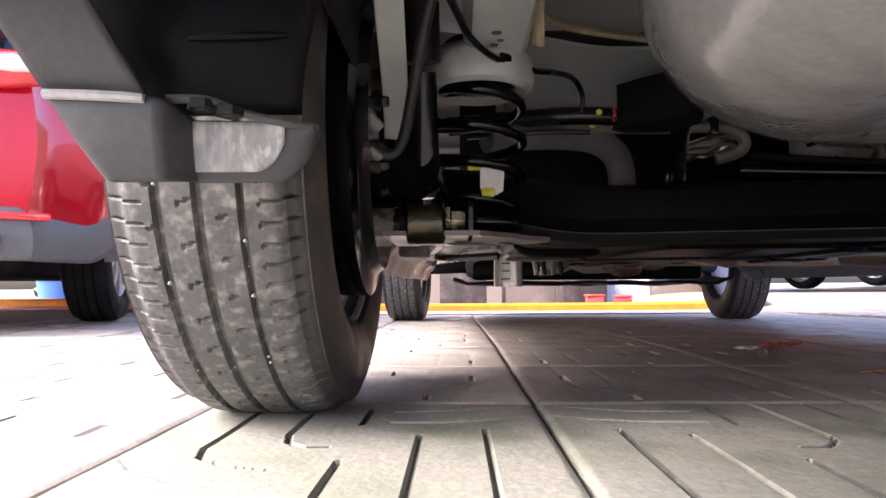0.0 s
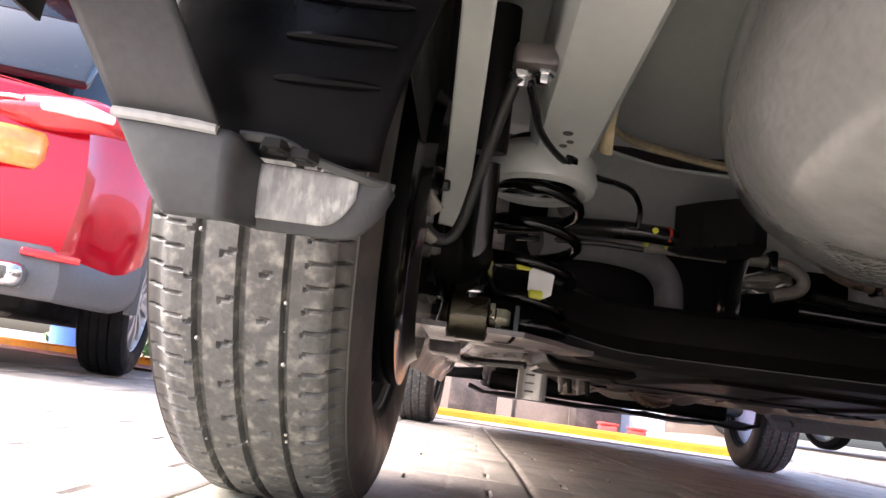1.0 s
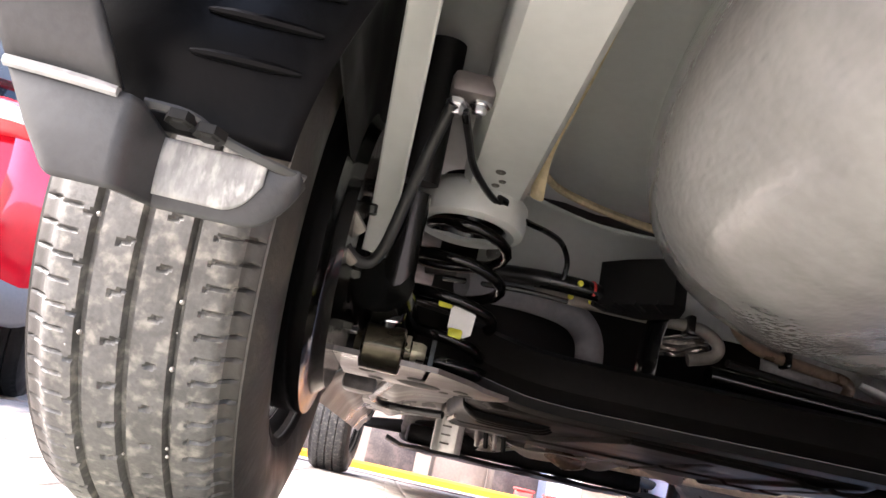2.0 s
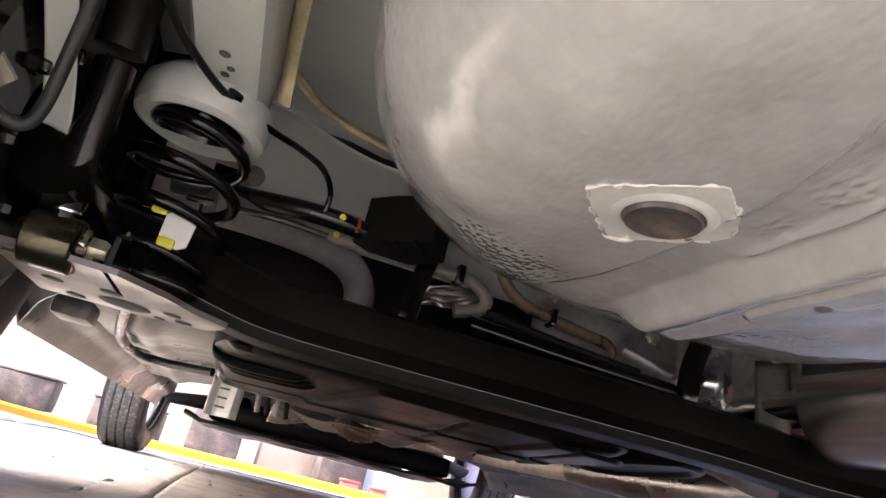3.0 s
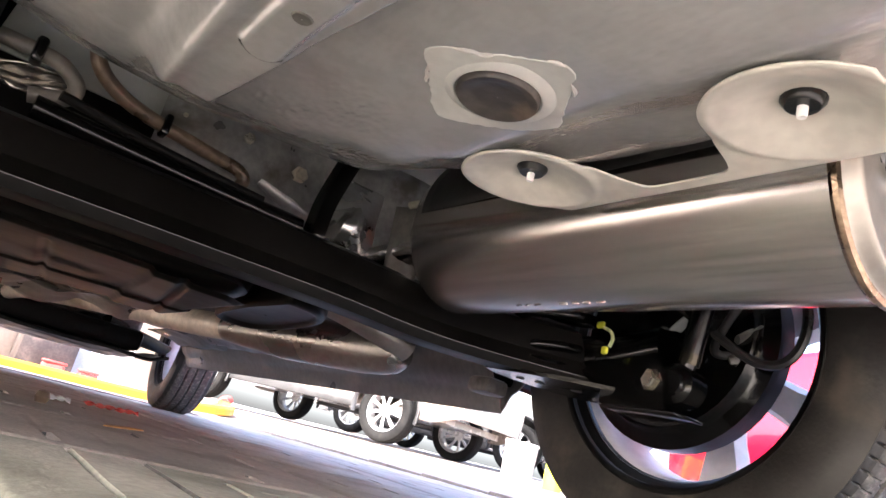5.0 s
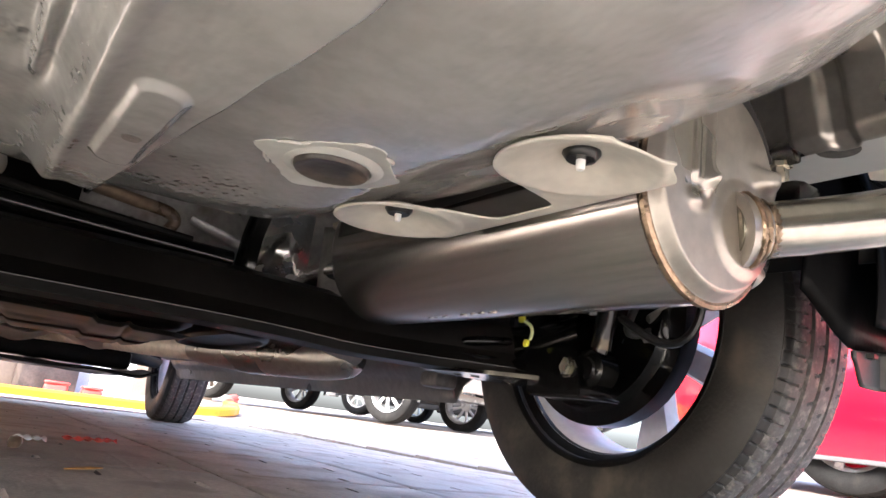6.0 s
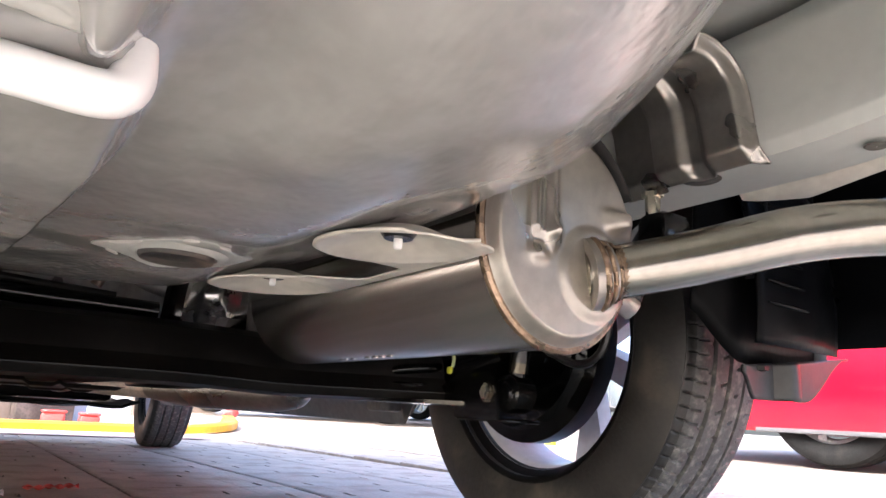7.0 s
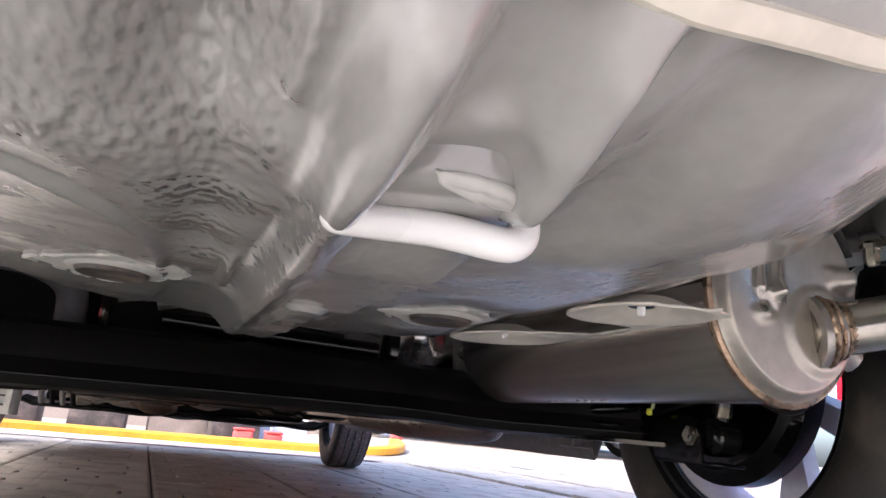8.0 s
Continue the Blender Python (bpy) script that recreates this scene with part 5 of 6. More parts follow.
for x, y in ((-0.215, 0.245), (0.222, 0.206)):
    part("tank_strap", tube(bm_new(), [(x + 0.012, y - 0.03, 0.44), (x, y - 0.005, 0.36), (x - 0.004, y, 0.30), (x - 0.004, y + 0.04, 0.225)], 0.017, 8, 5, 0.15), M_BLACK, car, "black steel tank strap")
res = part("resonator", tube(bm_new(), [(0.512, 0.362, 0.222), (0.506, 0.378, 0.220), (0.480, 0.435, 0.216), (0.405, 0.61, 0.213), (0.335, 0.77, 0.212)], [0.018, 0.038, 0.044, 0.043, 0.028], 28, 6), M_RESONATOR, car, "dull stainless resonator")
part("front_pipe", tube(bm_new(), [(0.345, 0.75, 0.212), (0.29, 0.88, 0.212), (0.19, 1.12, 0.220), (0.08, 1.42, 0.228), (0.03, 1.8, 0.24), (0.02, 2.3, 0.25)], 0.027, 18, 6), M_FRONTPIPE, res, "dusty beige front pipe")
part("rear_link_pipe", tube(bm_new(), [(0.29, 0.45, 0.280), (0.38, 0.40, 0.262), (0.46, 0.365, 0.240), (0.512, 0.362, 0.226)], 0.024, 16, 6), M_CAP, res, "stainless link pipe")

part("filler_hose", tube(bm_new(), [(-0.52, 0.22, 0.372), (-0.46, 0.25, 0.382), (-0.40, 0.278, 0.388), (-0.34, 0.31, 0.388), (-0.30, 0.338, 0.376), (-0.280, 0.352, 0.348), (-0.276, 0.352, 0.29)], 0.024, 16, 6), M_GREYPIPE, car, "thick grey rubber filler hose")
vent = part("vent_line", tube(bm_new(), [(-0.44, 0.262, 0.398), (-0.35, 0.262, 0.397), (-0.25, 0.255, 0.394), (-0.157, 0.248, 0.393), (-0.128, 0.246, 0.388), (-0.108, 0.246, 0.372), (-0.113, 0.250, 0.354), (-0.15, 0.255, 0.342)], 0.0100, 12, 6), M_TAUPE, car, "taupe vent line with paint dots")
part("line_clip", box(bm_new(), (-0.157, 0.247, 0.393), (0.013, 0.032, 0.032), None, 0.005), M_HOSE, vent, "black plastic clip")
part("paint_dot", lathe(bm_new(), [(0.0005, -0.004), (0.004, -0.003), (0.005, 0.0)], (-0.347, 0.251, 0.398), "y", 10), M_YELLOW, vent, "yellow paint dot")
part("paint_dot", lathe(bm_new(), [(0.0005, -0.004), (0.003, -0.003), (0.004, 0.0)], (-0.315, 0.249, 0.396), "y", 10), M_YELLOW, vent, "yellow paint dot")
brown = part("brake_line_duct", tube(bm_new(), [(-0.105, 0.225, 0.44), (-0.100, 0.215, 0.405), (-0.075, 0.225, 0.385), (-0.03, 0.24, 0.375), (0.06, 0.265, 0.372), (0.11, 0.275, 0.37), (0.125, 0.278, 0.36), (0.12, 0.28, 0.345)], 0.0095, 12, 6), M_BROWN, car, "waxed brown pipe")
part("line_clip", box(bm_new(), (0.0, 0.246, 0.374), (0.010, 0.028, 0.028), None, 0.004), M_HOSE, brown, "black plastic clip")
part("silver_line", tube(bm_new(), [(-0.12, 0.185, 0.335), (0.0, 0.205, 0.33), (0.14, 0.215, 0.325)], 0.006, 10, 5), M_SATIN, car, "thin black steel line")
part("cross_tube", tube(bm_new(), [(-0.14, 0.20, 0.315), (0.02, 0.21, 0.312), (0.2, 0.215, 0.31)], 0.014, 12, 5), M_BLACK, car, "glossy black cross tube")
bm = bm_new()
out = [(-0.318, 0.205), (-0.30, 0.235), (-0.235, 0.235), (-0.200, 0.178), (-0.212, 0.130), (-0.235, 0.115), (-0.288, 0.165)]
can_box = part("vapour_canister", plate(bm, out, 0.382, 0.450), M_PLASTIC, car, "ribbed black vapour canister", 0)
for k in range(4):
    part("canister_rib", tube(bm_new(), [(-0.325 + 0.022 * k, 0.198 - 0.026 * k, 0.381), (-0.30 + 0.022 * k, 0.215 - 0.02 * k, 0.380)], 0.004, 6, 2), M_PLASTIC, can_box)
loom = part("wiring_loom", tube(bm_new(), [(-0.58, 0.25, 0.395), (-0.52, 0.245, 0.403), (-0.45, 0.228, 0.405), (-0.40, 0.212, 0.404), (-0.345, 0.205, 0.402), (-0.31, 0.21, 0.40)], 0.014, 12, 6), M_HOSE, car, "corrugated black wiring loom")
part("red_tape", tube(bm_new(), [(-0.330, 0.206, 0.402), (-0.326, 0.207, 0.402)], 0.0148, 10, 2), M_KERBR, loom, "red tape band")
part("paint_dot", lathe(bm_new(), [(0.0005, -0.004), (0.004, -0.003), (0.005, 0.0)], (-0.349, 0.190, 0.404), "y", 10), M_YELLOW, loom, "yellow paint dot")
part("steel_line", tube(bm_new(), [(-0.55, 0.215, 0.372), (-0.48, 0.21, 0.376), (-0.42, 0.205, 0.378), (-0.36, 0.21, 0.378)], 0.0045, 8, 5), M_GLOSS, car, "thin glossy black brake line")
sensor = part("sensor_wire", tube(bm_new(), [(-0.575, -0.225, 0.415), (-0.565, -0.17, 0.416), (-0.55, -0.10, 0.416), (-0.515, -0.02, 0.418), (-0.468, 0.03, 0.42), (-0.43, 0.09, 0.435), (-0.395, 0.15, 0.445), (-0.375, 0.185, 0.43), (-0.375, 0.20, 0.40)], 0.0042, 8, 6), M_HOSE, car, "black sensor wire")
part("wire_clip", box(bm_new(), (-0.508, -0.01, 0.421), (0.022, 0.016, 0.016), Matrix.Rotation(0.6, 4, "Z"), 0.005), M_HOSE, sensor)
bolt(car, (-0.584, -0.229, 0.419), "z", 0.0070, -0.012, M_ALU, "bolt", "bright shock mounting bolt")
bolt(car, (-0.563, -0.223, 0.427), "z", 0.0070, -0.012, M_ALU, "bolt", "bright shock mounting bolt")
bm = box(bm_new(), (-0.572, -0.222, 0.439), (0.042, 0.034, 0.024), None, 0.007)
part("shock_mount", bm, M_PLATE, car, "grey shock mounting bracket")
part("gasket_hole", lathe(bm_new(), [(0.0005, 0.0), (0.013, 0.0), (0.016, 0.002)], (-0.479, 0.2, 0.424), "y", 18), M_JOINTHOLE, car)
# parking brake cable over the right wheel
part("brake_cable", tube(bm_new(), [(0.60, -0.05, 0.36), (0.62, -0.14, 0.30), (0.645, -0.20, 0.262), (0.66, -0.235, 0.275), (0.665, -0.245, 0.33), (0.66, -0.22, 0.42)], 0.006, 8, 6), M_HOSE, car, "black brake cable")

# brackets, crumpled exhaust shield and lines ahead of the tank
bm = bm_new()
surface(bm, lambda u, v: Vector((-0.47 + 0.07 * u, 0.93 + 0.02 * math.sin(u * 6), 0.138 + 0.085 * v)), 10, 8)
fb = part("folded_bracket", bm, M_PRIMER, car, "pale folded steel bracket", thick=0.003)
for k in range(3):
    part("bracket_slot", box(bm_new(), (-0.435, 0.925, 0.158 + 0.02 * k), (0.035, 0.006, 0.004), None, 0.001), M_JOINTHOLE, fb)
for k in range(4):
    part("ribbed_pipe", tube(bm_new(), [(-0.37 + 0.022 * k, 0.95, 0.235), (-0.365 + 0.022 * k, 0.94, 0.195), (-0.36 + 0.022 * k, 0.95, 0.170)], 0.006, 8, 4), M_SATIN if k % 2 else M_FLOOR, car)
bm = bm_new()
surface(bm, lambda u, v: Vector((-0.32 + 0.62 * u, 1.00 + 0.28 * v, 0.185 + 0.035 * u + 0.02 * math.cos(u * 11) * math.sin(v * 4) + 0.016 * noise.noise((u * 8, v * 4, 3.0)))), 50, 20)
part("tunnel_shield", bm, M_SHIELD, car, "crumpled exhaust tunnel shield", thick=0.0015)
part("brown_mount", tube(bm_new(), [(-0.17, 1.02, 0.20), (-0.12, 1.03, 0.185), (-0.07, 1.05, 0.19)], [0.018, 0.024, 0.018], 12, 4), M_BROWN, car, "rusty brown rubber mount")

# front suspension and sub-frame, far ahead
bm = bm_new()
box(bm, (0, 2.25, 0.205), (1.0, 0.16, 0.08), None, 0.02)
box(bm, (-0.30, 2.45, 0.23), (0.09, 0.5, 0.06), None, 0.02)
box(bm, (0.30, 2.45, 0.23), (0.09, 0.5, 0.06), None, 0.02)
part("front_subframe", bm, M_SATIN, car, "black front sub-frame")
bm = bm_new()
surface(bm, lambda u, v: Vector((-0.58 + 1.16 * u, 2.05 + 1.05 * v, 0.150 + 0.012 * noise.noise((u * 7, v * 6, 2.0)) + 0.02 * smoothstep(0.44, 0.5, abs(u - 0.5)))), 40, 30)
part("undertray", bm, M_PLASTIC, car, "dark engine undertray", thick=0.012)
for sx in (-1, 1):
    part("control_arm", tube(bm_new(), [(sx * 0.36, 2.3, 0.24), (sx * 0.52, 2.42, 0.23), (sx * 0.70, 2.58, 0.22)], [0.05, 0.035, 0.025], 10, 5, 0.5), M_SATIN, car, "dark control arm")
    part("floor_bracket", box(bm_new(), (sx * 0.40, 1.2, 0.27), (0.10, 0.22, 0.07), None, 0.015), M_CAST, car, "dusty folded floor bracket")
part("engine_block", box(bm_new(), (0.0, 2.72, 0.36), (1.05, 0.75, 0.36), None, 0.05, 3), M_CAST, car, "dark engine and gearbox block")
part("gearbox_case", tube(bm_new(), [(-0.25, 2.1, 0.33), (-0.05, 2.3, 0.30), (0.2, 2.5, 0.30)], [0.08, 0.12, 0.1], 16, 4), M_CAST, car, "pale cast gearbox case")


# ---- body shells ----
def car_body(owner, paint, length, width, height, y0, wheels, low=0.24, open_below=False, belt=0.92, wr=0.375, trim=M_TRIM, cladding=True, rear_lift=0.0):
    """A crossover's shell from its tail at y0, with cut wheel arches, glass house and lower cladding."""
    hw = width / 2
    ny, nz = 90, 30

    def side(u, v):
        y = y0 + length * u
        end = 1 - 0.16 * (smoothstep(0.09, 0.0, u) + smoothstep(0.86, 1.0, u) * 1.3)
        top = belt + 0.02 - 0.12 * smoothstep(0.74, 0.98, u) - 0.05 * smoothstep(0.05, 0.0, u)
        bottom = low + 0.09 * (smoothstep(0.07, 0.0, u) + smoothstep(0.93, 1.0, u)) + rear_lift * smoothstep(0.21, 0.13, u)
        z = bottom + (top - bottom) * v
        bulge = 1 - 0.05 * (2 * v - 0.9) ** 2
        return y, z, hw * end * bulge

    bm = bm_new()
    for sx in (-1, 1):
        g = []
        for i in range(ny):
            col = []
            for j in range(nz):
                y, z, x = side(i / (ny - 1), j / (nz - 1))
                col.append(bm.verts.new((sx * x, y, z)))
            g.append(col)
        for i in range(ny - 1):
            for j in range(nz - 1):
                c = (g[i][j].co + g[i + 1][j + 1].co) / 2
                if all(math.hypot(c.y - wy, c.z - 0.335) > wr for wy in wheels):
                    bm.faces.new((g[i][j], g[i + 1][j], g[i + 1][j + 1], g[i][j + 1]))
        ends = (g[0], g[-1])
        if sx < 0:
            first = ends
    for a, b in zip(first, ends):
        for j in range(nz - 1):
            prev_a, prev_b = (a[j], a[j + 1]), (b[j], b[j + 1])
            n = 8
            strips = []
            for k in range(n + 1):
                t = k / n
                pr = []
                for q in (0, 1):
                    w = prev_a[q].co.lerp(prev_b[q].co, t)
                    w.y += (-0.10 if a is first[0] else 0.10) * (1 - (2 * t - 1) ** 2)
                    pr.append(prev_a[q] if k == 0 else prev_b[q] if k == n else bm.verts.new(w))
                strips.append(pr)
            for s, t in zip(strips, strips[1:]):
                bm.faces.new((s[0], t[0], t[1], s[1]))
    if not open_below:
        box(bm, (0, y0 + length / 2, low + 0.06), (width * 0.72, length * 0.9, 0.06))
    # bonnet and deck
    vs = [(0.03, 0.0), (0.5, 0.0), (0.74, 0.0), (0.985, 0.0)]
    g = []
    for i in range(24):
        u = 0.004 + 0.992 * i / 23
        y, z, x = side(u, 1.0)
        g.append([bm.verts.new((x * (2 * k / 10 - 1), y, z + 0.05 * (1 - (2 * k / 10 - 1) ** 2))) for k in range(11)])
    for i in range(23):
        for k in range(10):
            bm.faces.new((g[i][k], g[i + 1][k], g[i + 1][k + 1], g[i][k + 1]))
    bmesh.ops.remove_doubles(bm, verts=bm.verts, dist=0.004)
    shell = part("body_shell", bm, paint, owner, smooth=45, thick=0.004)
    # glass house
    bm = bm_new()

    def house(u, v):
        a = 2 * math.pi * u
        c, s = math.cos(a), math.sin(a)
        q = 1 / (abs(c) ** 5 + abs(s) ** 5) ** 0.2
        k = 1 - 0.22 * v
        cy = y0 + length * (0.37 - 0.05 * v)
        return Vector((hw * 0.93 * k * c * q, cy + length * 0.355 * (1 - 0.28 * v) * s * q, belt - 0.02 + (height - belt - 0.02) * v))

    surface(bm, house, 60, 8, loop_u=True)
    part("window_band", bm, M_GLASS, owner, "dark tinted car windows", 50)
    bm = bm_new()
    g = surface(bm, lambda u, v: house(u, 1.0) * 1.0 + (Vector((0, y0 + length * 0.32, height)) - house(u, 1.0)) * v * 0.999 + Vector((0, 0, 0.035 * math.sin(min(v * 2, 1) * math.pi / 2))), 60, 8, loop_u=True)
    part("roof", bm, paint, owner, smooth=60)
    # cladding over the arches and along the sill
    for sx in (-1, 1) if cladding else ():
        for wy in wheels:
            pts = [(sx * (hw * 0.985), wy + (wr + 0.01) * math.cos(a), 0.335 + (wr + 0.01) * math.sin(a)) for a in np.linspace(-0.25, math.pi + 0.25, 28)]
            part("arch_cladding", tube(bm_new(), pts, 0.028, 8, 1, 0.6), trim, owner, "charcoal wheel-arch cladding")
        a, b = min(wheels) + wr, max(wheels) - wr
        part("sill_cladding", box(bm_new(), (sx * hw * 0.955, (a + b) / 2, low + 0.04), (0.05, b - a, 0.11), None, 0.02), trim, owner, "charcoal sill cladding")
    return shell


before = set(car.children)
car_body(car, M_SILVER, 4.42, 1.72, 1.62, -1.00, (AX, 2.60), low=0.40, open_below=True, cladding=False, rear_lift=0.28)
for ob in set(car.children) - before:
    ob.location.x = CX

# rear bumper lower edge
bm = bm_new()
surface(bm, lambda u, v: Vector((-0.86 + 1.72 * u, -1.0 - 0.12 * (1 - (2 * u - 1) ** 2) + 0.10 * (1 - v), BUMPER_Z + 0.16 * v)), 24, 6)
part("rear_bumper", bm, M_TRIM, car, "charcoal lower rear bumper", thick=0.006)


# ---- other cars ----
def tail_lamps(owner, hw, y, z):
    for sx in (-1, 1):
        bm = bm_new()

        def lens(u, v):
            w = math.sin(math.pi * min(max(u, 0.0), 1.0)) ** 0.6
            x = hw - 0.50 + 0.50 * u
            back = 0.16 * smoothstep(0.55, 1.0, u) ** 2
            return Vector((sx * x, y - 0.045 * math.sin(math.pi * v) * w + back, z + 0.04 * u + (0.085 * w + 0.01) * (v - 0.5) * 2 * 0.6))

        surface(bm, lens, 30, 12)
        lamp = part("tail_lamp", bm, M_REDLAMP, owner, "glossy red wraparound tail lamp", thick=0.01)
        part("clear_lens", tube(bm_new(), [lens(0.42, 0.5) + Vector((0, -0.008, 0)), lens(0.62, 0.52) + Vector((0, -0.010, 0)), lens(0.80, 0.5) + Vector((0, -0.010, 0))], [0.012, 0.026, 0.014], 10, 4), M_LABEL, lamp, "clear reversing lens")
        part("chrome_strip", tube(bm_new(), [lens(0.08, 0.62) + Vector((0, -0.008, 0.01)), lens(0.20, 0.66) + Vector((0, -0.008, 0.01)), lens(0.30, 0.7) + Vector((0, -0.008, 0.0))], 0.008, 8, 4), M_ALU, lamp, "bright trim strip")


red = thing("red_crossover", "red crossover with grey lower bumper parked ahead and alongside", "car", (-2.62, 1.01, 0.0), 15)
car_body(red, M_RED, 4.4, 1.86, 1.62, 0.06, (0.86, 3.50), low=0.25, belt=0.91, trim=M_GREYTRIM)
for sx in (-1, 1):
    for wy in (0.86, 3.50):
        add_wheel(red, (sx * 0.80, wy, TYRE_R), sx, "wheel", "alloy wheel with a dusty tyre", detail=False)
tail_lamps(red, 0.93, 0.02, 0.79)
bm = bm_new()


def valance_path():
    """Round the tail at the body's own width, from arch to arch."""
    side = []
    for k in range(14):
        y = 0.49 - 0.43 * k / 13
        side.append((0.93 * (1 - 0.16 * smoothstep(0.09, 0.0, (y - 0.06) / 4.4)) * 0.975, y))
    tail_x = side[-1][0]
    rear = [(tail_x * (1 - 2 * k / 20), 0.045 - 0.11 * (1 - (1 - 2 * k / 20) ** 2)) for k in range(1, 20)]
    return side + rear + [(-x, y) for x, y in side[::-1]]


VALANCE = valance_path()


def valance_point(u, v):
    x, y = VALANCE[int(round(u * (len(VALANCE) - 1)))]
    swell = 0.985 + 0.035 * math.sin(math.pi * min(1.0, 0.25 + 0.75 * v))
    edge = smoothstep(0.30, 0.49, y)
    return Vector((x * swell, 0.3 + (y - 0.3) * swell, 0.225 + 0.05 * edge + (0.150 + 0.02 * abs(x) + 0.09 * edge) * v))


surface(bm, valance_point, len(VALANCE), 10)
valance = part("rear_valance", bm, M_GREYTRIM, red, "grey lower rear bumper trim", thick=0.01)
for sx in (-1, 1):
    bm = box(bm_new(), (sx * 0.60, -0.02, 0.285), (0.22, 0.10, 0.075), None, 0.03, 3)
    tip = part("exhaust_finisher", bm, M_ALU, valance, "chromed rectangular exhaust finisher")
    part("finisher_mouth", box(bm_new(), (sx * 0.60, -0.04, 0.285), (0.17, 0.07, 0.05), None, 0.02, 2), M_JOINTHOLE, tip)
    part("reflector", box(bm_new(), (sx * 0.745, 0.045, 0.362), (0.17, 0.03, 0.026), Matrix.Rotation(radians(28 * sx), 4, "Z"), 0.01, 2), M_REDLAMP, valance, "red bumper reflector")
part("rear_window", box(bm_new(), (0, 0.17, 1.07), (1.42, 0.05, 0.30), Matrix.Rotation(radians(-28), 4, "X"), 0.02, 2), M_GLASS, red, "dark sloping rear window")
part("underbody", box(bm_new(), (0, 1.2, 0.245), (1.30, 2.0, 0.13), None, 0.04, 2), M_SATIN, red, "dark underside with silencer box")
part("silencer", tube(bm_new(), [(-0.55, 0.30, 0.235), (-0.5, 0.30, 0.235), (0.5, 0.30, 0.235), (0.55, 0.30, 0.235)], [0.05, 0.075, 0.075, 0.05], 16, 4), M_CAST, red, "dull steel silencer")
# raised amber patches stand for warm reflections in the tailgate paint
for sx in (-1, 1):
    bm = bm_new()
    surface(bm, lambda u, v: Vector((sx * (0.40 + 0.26 * u), -0.055 + 0.10 * u ** 2 - 0.012 * math.sin(math.pi * v), 0.60 + 0.12 * v + 0.02 * u)), 14, 8)
    part("amber_lens", bm, M_AMBERGLINT, red, "amber patch painted for a reflection in the red tail", thick=0.008)
part("rear_spoiler", box(bm_new(), (0, 0.33, 1.34), (1.25, 0.20, 0.04), None, 0.015, 2), M_RED, red)

red_r = thing("red_hatchback", "red car with grey sill parked on the far side", "car", (4.02, -2.25, ground_height(3.9, 0) - 0.002), 0)
car_body(red_r, M_RED, 4.1, 1.74, 1.50, 0.0, (0.75, 3.02), low=0.145, belt=0.92, wr=0.0, cladding=False)
for sx in (-1, 1):
    part("sill_trim", box(bm_new(), (sx * 0.825, 1.9, 0.165), (0.03, 2.9, 0.05), None, 0.01), M_GREYTRIM, red_r, "grey sill trim")
for sx in (-1, 1):
    for wy in (0.75, 3.02):
        add_wheel(red_r, (sx * 0.70, wy, TYRE_R), sx, "wheel", "alloy wheel with a dusty tyre", detail=False, spokes=7)


def far_car(name, label, paint, at, turn, wb=2.6, low=0.22):
    c = thing(name, label, "car", at, turn)
    car_body(c, paint, 4.3, 1.76, 1.5, 0.0, (0.8, 0.8 + wb), low=low)
    for sx in (-1, 1):
        for wy in (0.8, 0.8 + wb):
            add_wheel(c, (sx * 0.79, wy, TYRE_R), sx, "wheel", "silver alloy wheel", detail=False, spokes=9)
    return c


far_car("champagne_saloon", "champagne saloon with silver wheels parked across the yard", M_BEIGE, (4.72, 4.98, 0.075), 24.5, low=0.30)
far_car("silver_saloon", "silver saloon parked behind the champagne one", M_SILVER, (7.1, 5.6, 0.11), 24.5)

# ---- kerb, wall and clutter ahead ----
bm = bm_new()
kerb_path = curve_points([(-7, 4.25, 0), (-3, 4.24, 0), (0.0, 4.22, 0), (1.3, 4.22, 0.008), (1.62, 4.32, 0.015), (1.85, 4.75, 0.02), (2.0, 5.3, 0.03)], 8)
prof = [(-0.05, 0.0), (-0.05, 0.045), (-0.035, 0.06), (0.05, 0.06), (0.06, 0.0)]
g = []
for i, p in enumerate(kerb_path):
    d = (kerb_path[min(i + 1, len(kerb_path) - 1)] - kerb_path[max(i - 1, 0)]).normalized()
    side_v = Vector((-d.y, d.x, 0))
    drop = min(0.0, ground_height(p.x, p.y))
    g.append([bm.verts.new(p + side_v * a + Vector((0, 0, b + drop))) for a, b in prof])
for a, b in zip(g, g[1:]):
    for j in range(len(prof) - 1):
        bm.faces.new((a[j], b[j], b[j + 1], a[j + 1]))
bm.faces.new(g[0]), bm.faces.new(g[-1][::-1])
kerb = tagged(part("kerb", bm, M_KERBY, None, smooth=30), "low yellow-painted kerb at the end of the bay", "kerb", kind="structure")
bm = bm_new()
tube(bm, [(2.0, 5.3, 0.055), (2.15, 5.75, 0.08), (2.28, 6.0, 0.10)], 0.05, 10, 5)
part("kerb_end", bm, M_KERBR, kerb, "red-painted kerb end")
bm = bm_new()
surface(bm, lambda u, v: Vector((-7 + 8.3 * u, 3.45 + 0.74 * v, 0.005 + min(0.0, ground_height(-7 + 8.3 * u, 3.45 + 0.74 * v)))), 30, 4)
tagged(part("kerb_margin", bm, M_KERBP, None, smooth=0, thick=0.003), "faded pink painted margin before the kerb", "road marking", kind="structure")

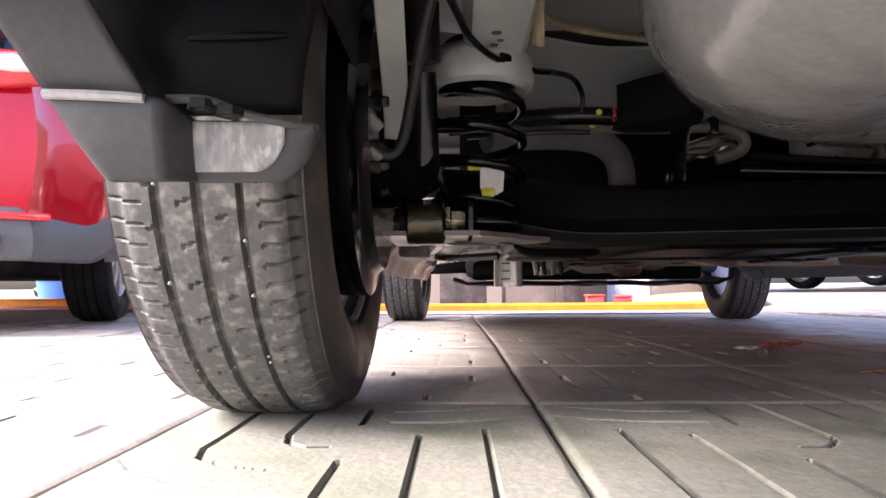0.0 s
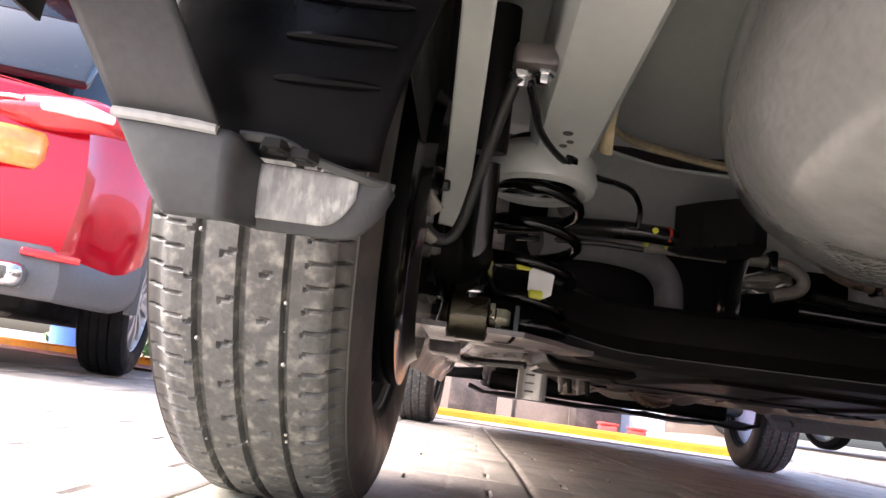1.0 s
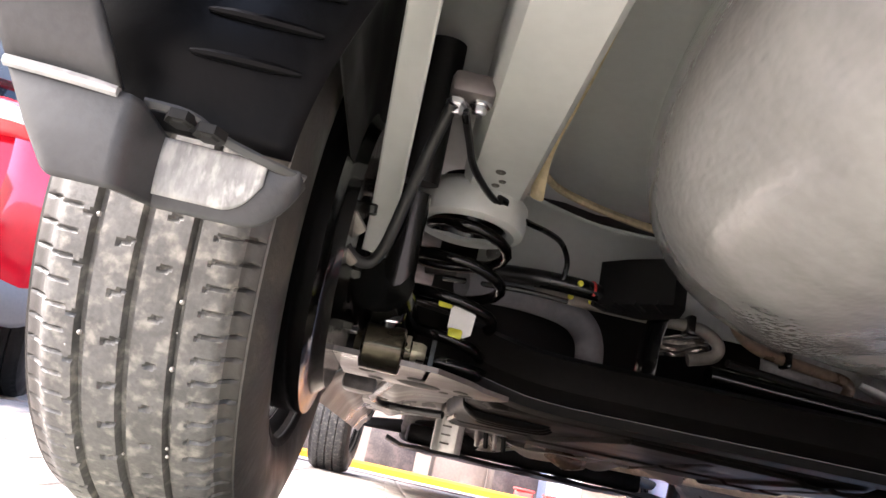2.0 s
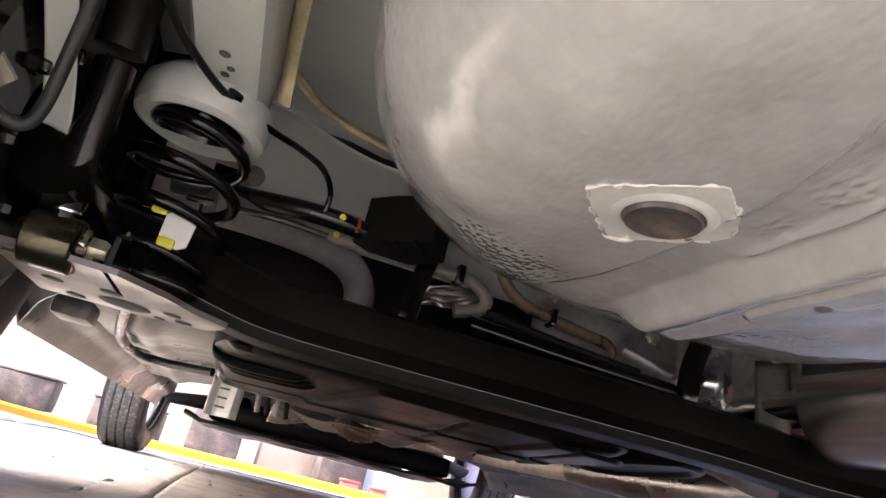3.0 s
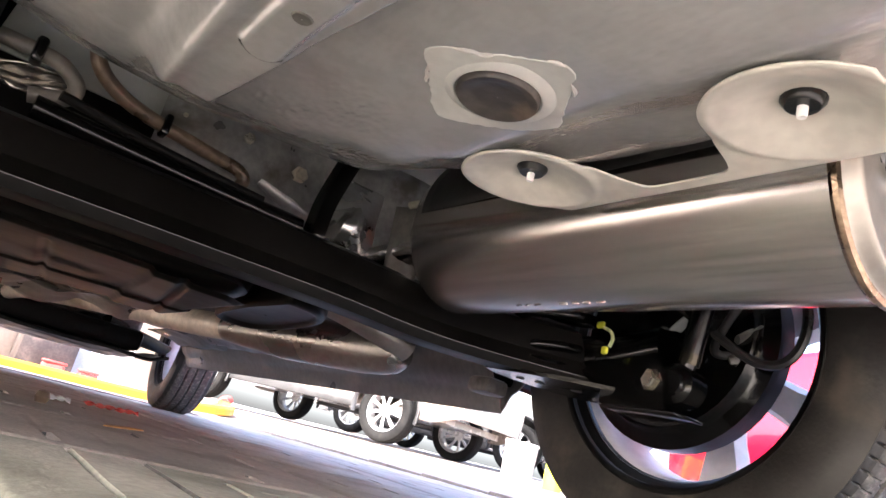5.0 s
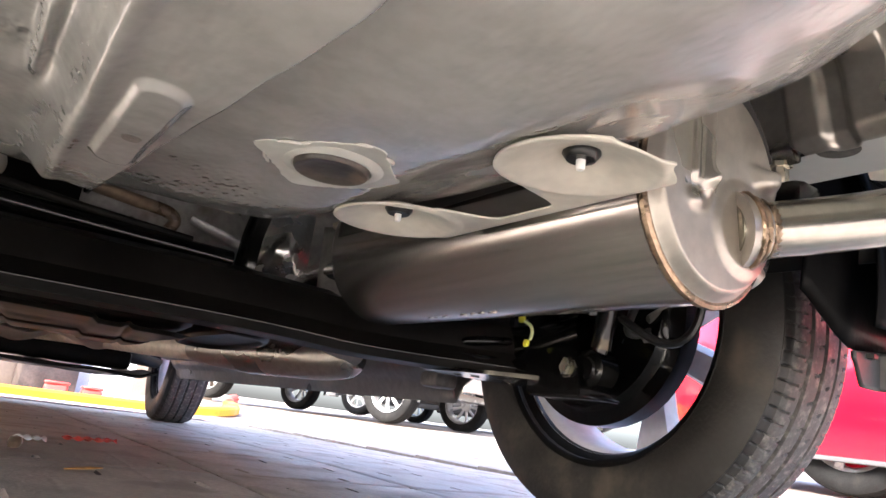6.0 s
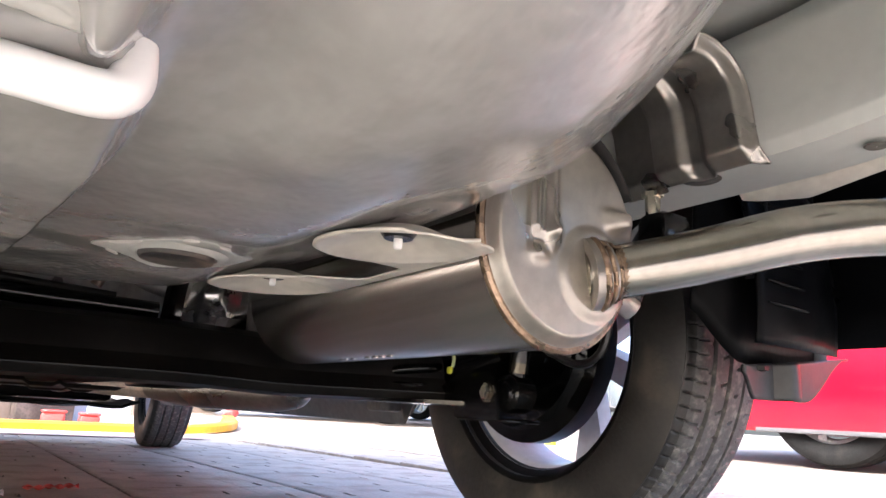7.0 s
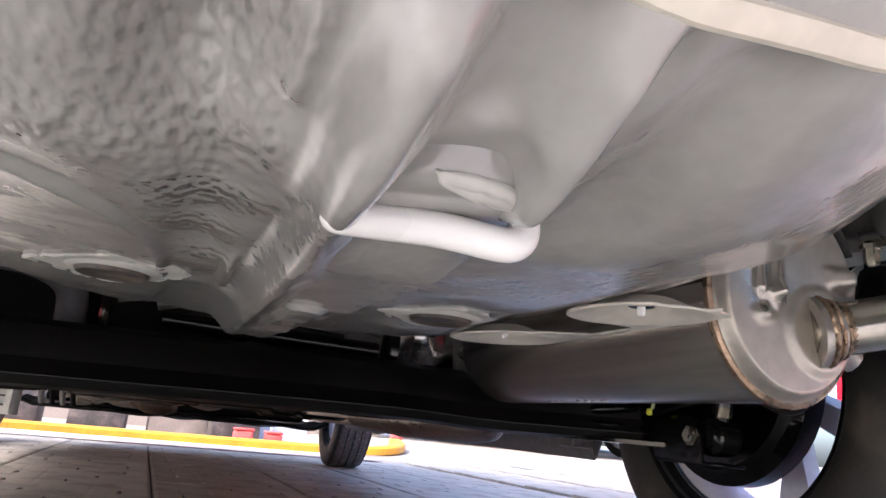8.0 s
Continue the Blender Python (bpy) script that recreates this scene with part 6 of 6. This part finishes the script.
wall = tagged(part("wall_north", box(bm_new(), (-1.5, 9.0, 1.4), (9.0, 0.2, 3.2)), M_WALL, None, smooth=0), "warm plastered workshop wall", "wall", kind="structure")
rng = random.Random(11)
clutter = [((-0.50, 6.0), (0.45, 0.4, 0.42), M_DARKCRATE, "cardboard_box", "dark brown cardboard box", "box"), ((0.15, 6.1), (0.5, 0.4, 0.5), M_WALL, "storage_box", "pale beige storage box", "box"),
           ((0.72, 6.0), (0.42, 0.36, 0.34), M_CRATE, "plastic_crate", "grey-blue plastic crate by the wall", "crate"), ((-1.30, 6.4), (0.60, 0.4, 0.30), M_DARKCRATE, "machine_crate", "dark dusty machine crate", "crate"),
           ((1.20, 6.3), (0.34, 0.3, 0.5), M_LABEL, "white_panel_box", "white panelled box by the wall", "box"), ((-2.3, 6.6), (0.60, 0.4, 0.28), M_DARKCRATE, "machine_crate", "dark dusty machine crate", "crate"),
           ((0.66, 5.35), (0.16, 0.14, 0.10), M_KERBR, "red_tool_tin", "small red tool tin", "tin"), ((0.92, 5.4), (0.14, 0.14, 0.09), M_KERBR, "red_tool_tin", "small red tool tin", "tin"),
           ((0.62, 5.75), (0.42, 0.25, 0.30), M_DARKCRATE, "tool_chest", "dark tool chest on the ground", "chest")]
for (x, y), s, m, name, label, cat in clutter:
    bm = box(bm_new(), (0, 0, s[2] / 2), s, Matrix.Rotation(rng.uniform(-0.3, 0.3), 4, "Z"), 0.015, 2)
    ob = part(name, bm, m)
    ob.location = (x, y, ground_height(x, y))
    tagged(ob, label, cat, group={"machine_crate": "crates by the wall", "red_tool_tin": "red tins by the chest"}.get(name, ""))
    lid = part("lid", box(bm_new(), (0, 0, s[2] + 0.012), (s[0] * 1.04, s[1] * 1.04, 0.02), None, 0.006, 1), m, ob)

bin_ob = part("white_bin", lathe(bm_new(), [(0.0005, 0.0), (0.095, 0.0), (0.105, 0.02), (0.115, 0.24), (0.122, 0.25), (0.115, 0.262), (0.0005, 0.266)], (0, 0, 0), "z", 32), M_PRIMER)
bin_ob.location = (3.30, 3.0, ground_height(3.3, 3.0))
tagged(bin_ob, "white plastic bin standing in the yard", "bin")
post = thing("bollard", "yellow bollard with a red top", "bollard", (3.14, 2.5, ground_height(3.1, 2.5)))
part("shaft", lathe(bm_new(), [(0.0005, 0.0), (0.06, 0.0), (0.06, 0.36), (0.0005, 0.36)], (0, 0, 0), "z", 20), M_YELLOW, post)
part("top_band", lathe(bm_new(), [(0.0005, 0.359), (0.062, 0.359), (0.062, 0.46), (0.03, 0.48), (0.0005, 0.482)], (0, 0, 0), "z", 20), M_KERBR, post, "red-painted top")

# litter on the paving
bm = bm_new()
surface(bm, lambda u, v: Vector((0.115 + 0.10 * u, 0.70 + 0.03 * v + 0.03 * u, 0.006 + 0.004 * math.sin(u * 17) * math.cos(v * 7))), 24, 8)
tagged(part("sweet_wrapper", bm, M_WRAP, None, thick=0.0008), "crumpled red and white foil wrapper on the paving", "litter")
bm = bm_new()
surface(bm, lambda u, v: Vector((0.03 + 0.05 * u, 0.63 + 0.03 * v, 0.006 + 0.004 * math.sin(u * 11) * math.cos(v * 9))), 14, 8)
tagged(part("paper_scrap", bm, M_LABEL, None, thick=0.0008), "white paper scrap on the paving", "litter")
bm = bm_new()
surface(bm, lambda u, v: Vector((0.055 + 0.045 * u, 0.23 + 0.022 * (v - 0.5) * math.sin(math.pi * max(u, 0.02)), 0.005 + 0.005 * (v - 0.5) ** 2 + 0.004 * u)), 14, 6)
tagged(part("dry_leaf", bm, M_DRYLEAF, None, thick=0.0006), "dry orange leaf on the paving", "leaf")
ob = part("brown_nut", lathe(bm_new(), [(0.0005, 0.0), (0.008, 0.001), (0.011, 0.009), (0.008, 0.017), (0.0005, 0.019)], (0, 0, 0), "z", 14), M_BROWN)
ob.location = (0.02, 0.50, 0.0)
tagged(ob, "round brown seed pod on the paving", "seed pod")

# planting and a blue tub beyond the red crossover
tub = part("blue_tub", lathe(bm_new(), [(0.0005, 0.0), (0.22, 0.0), (0.26, 0.30), (0.27, 0.31), (0.25, 0.31), (0.0005, 0.28)], (0, 0, 0), "z", 28), M_BLUE)
tub.location = (-4.6, 6.2, 0.0)
tagged(tub, "blue plastic tub beyond the red car", "tub")
bm = bm_new()
for k in range(420):
    c = Vector((-4.1 + rng.gauss(0, 0.45), 7.0 + rng.gauss(0, 0.25), 0.05 + abs(rng.gauss(0, 0.28))))
    d = Vector((rng.uniform(-1, 1), rng.uniform(-1, 1), rng.uniform(-0.3, 1))).normalized() * 0.07
    s = d.orthogonal().normalized() * 0.025
    v = [bm.verts.new(c - d), bm.verts.new(c + s), bm.verts.new(c + d), bm.verts.new(c - s)]
    bm.faces.new(v)
tagged(part("shrub", bm, M_LEAF, None, smooth=0), "green leafy shrub at the yard's edge", "shrub", kind="stuff")

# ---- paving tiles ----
# rearmost tiles take the greener copy, which balances the brighter light there
near = [tile_mesh(False, top=M_GREENISH), tile_mesh(True, top=M_GREENISH)]
plain = [tile_mesh(False, 100, 0.0030), tile_mesh(True, 100, 0.0030)]
for i in range(NX0, NX1):
    for j in range(NY0, NY1):
        x, y = TX + TILE * i, TY + TILE * j
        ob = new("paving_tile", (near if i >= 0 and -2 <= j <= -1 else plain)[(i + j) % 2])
        tilt = math.atan(0.021) if x > 1.3 else 0.0
        ob.location = (x, y, ground_height(x, y) - 0.0005 + 0.0015 * noise.noise((i * 3.1, j * 2.7, 0)))
        ob.rotation_euler = (-math.atan(0.014) if j >= 2 and -1.4 < x < 1.4 else 0.0, -tilt, 0)
        ob.parent = ground
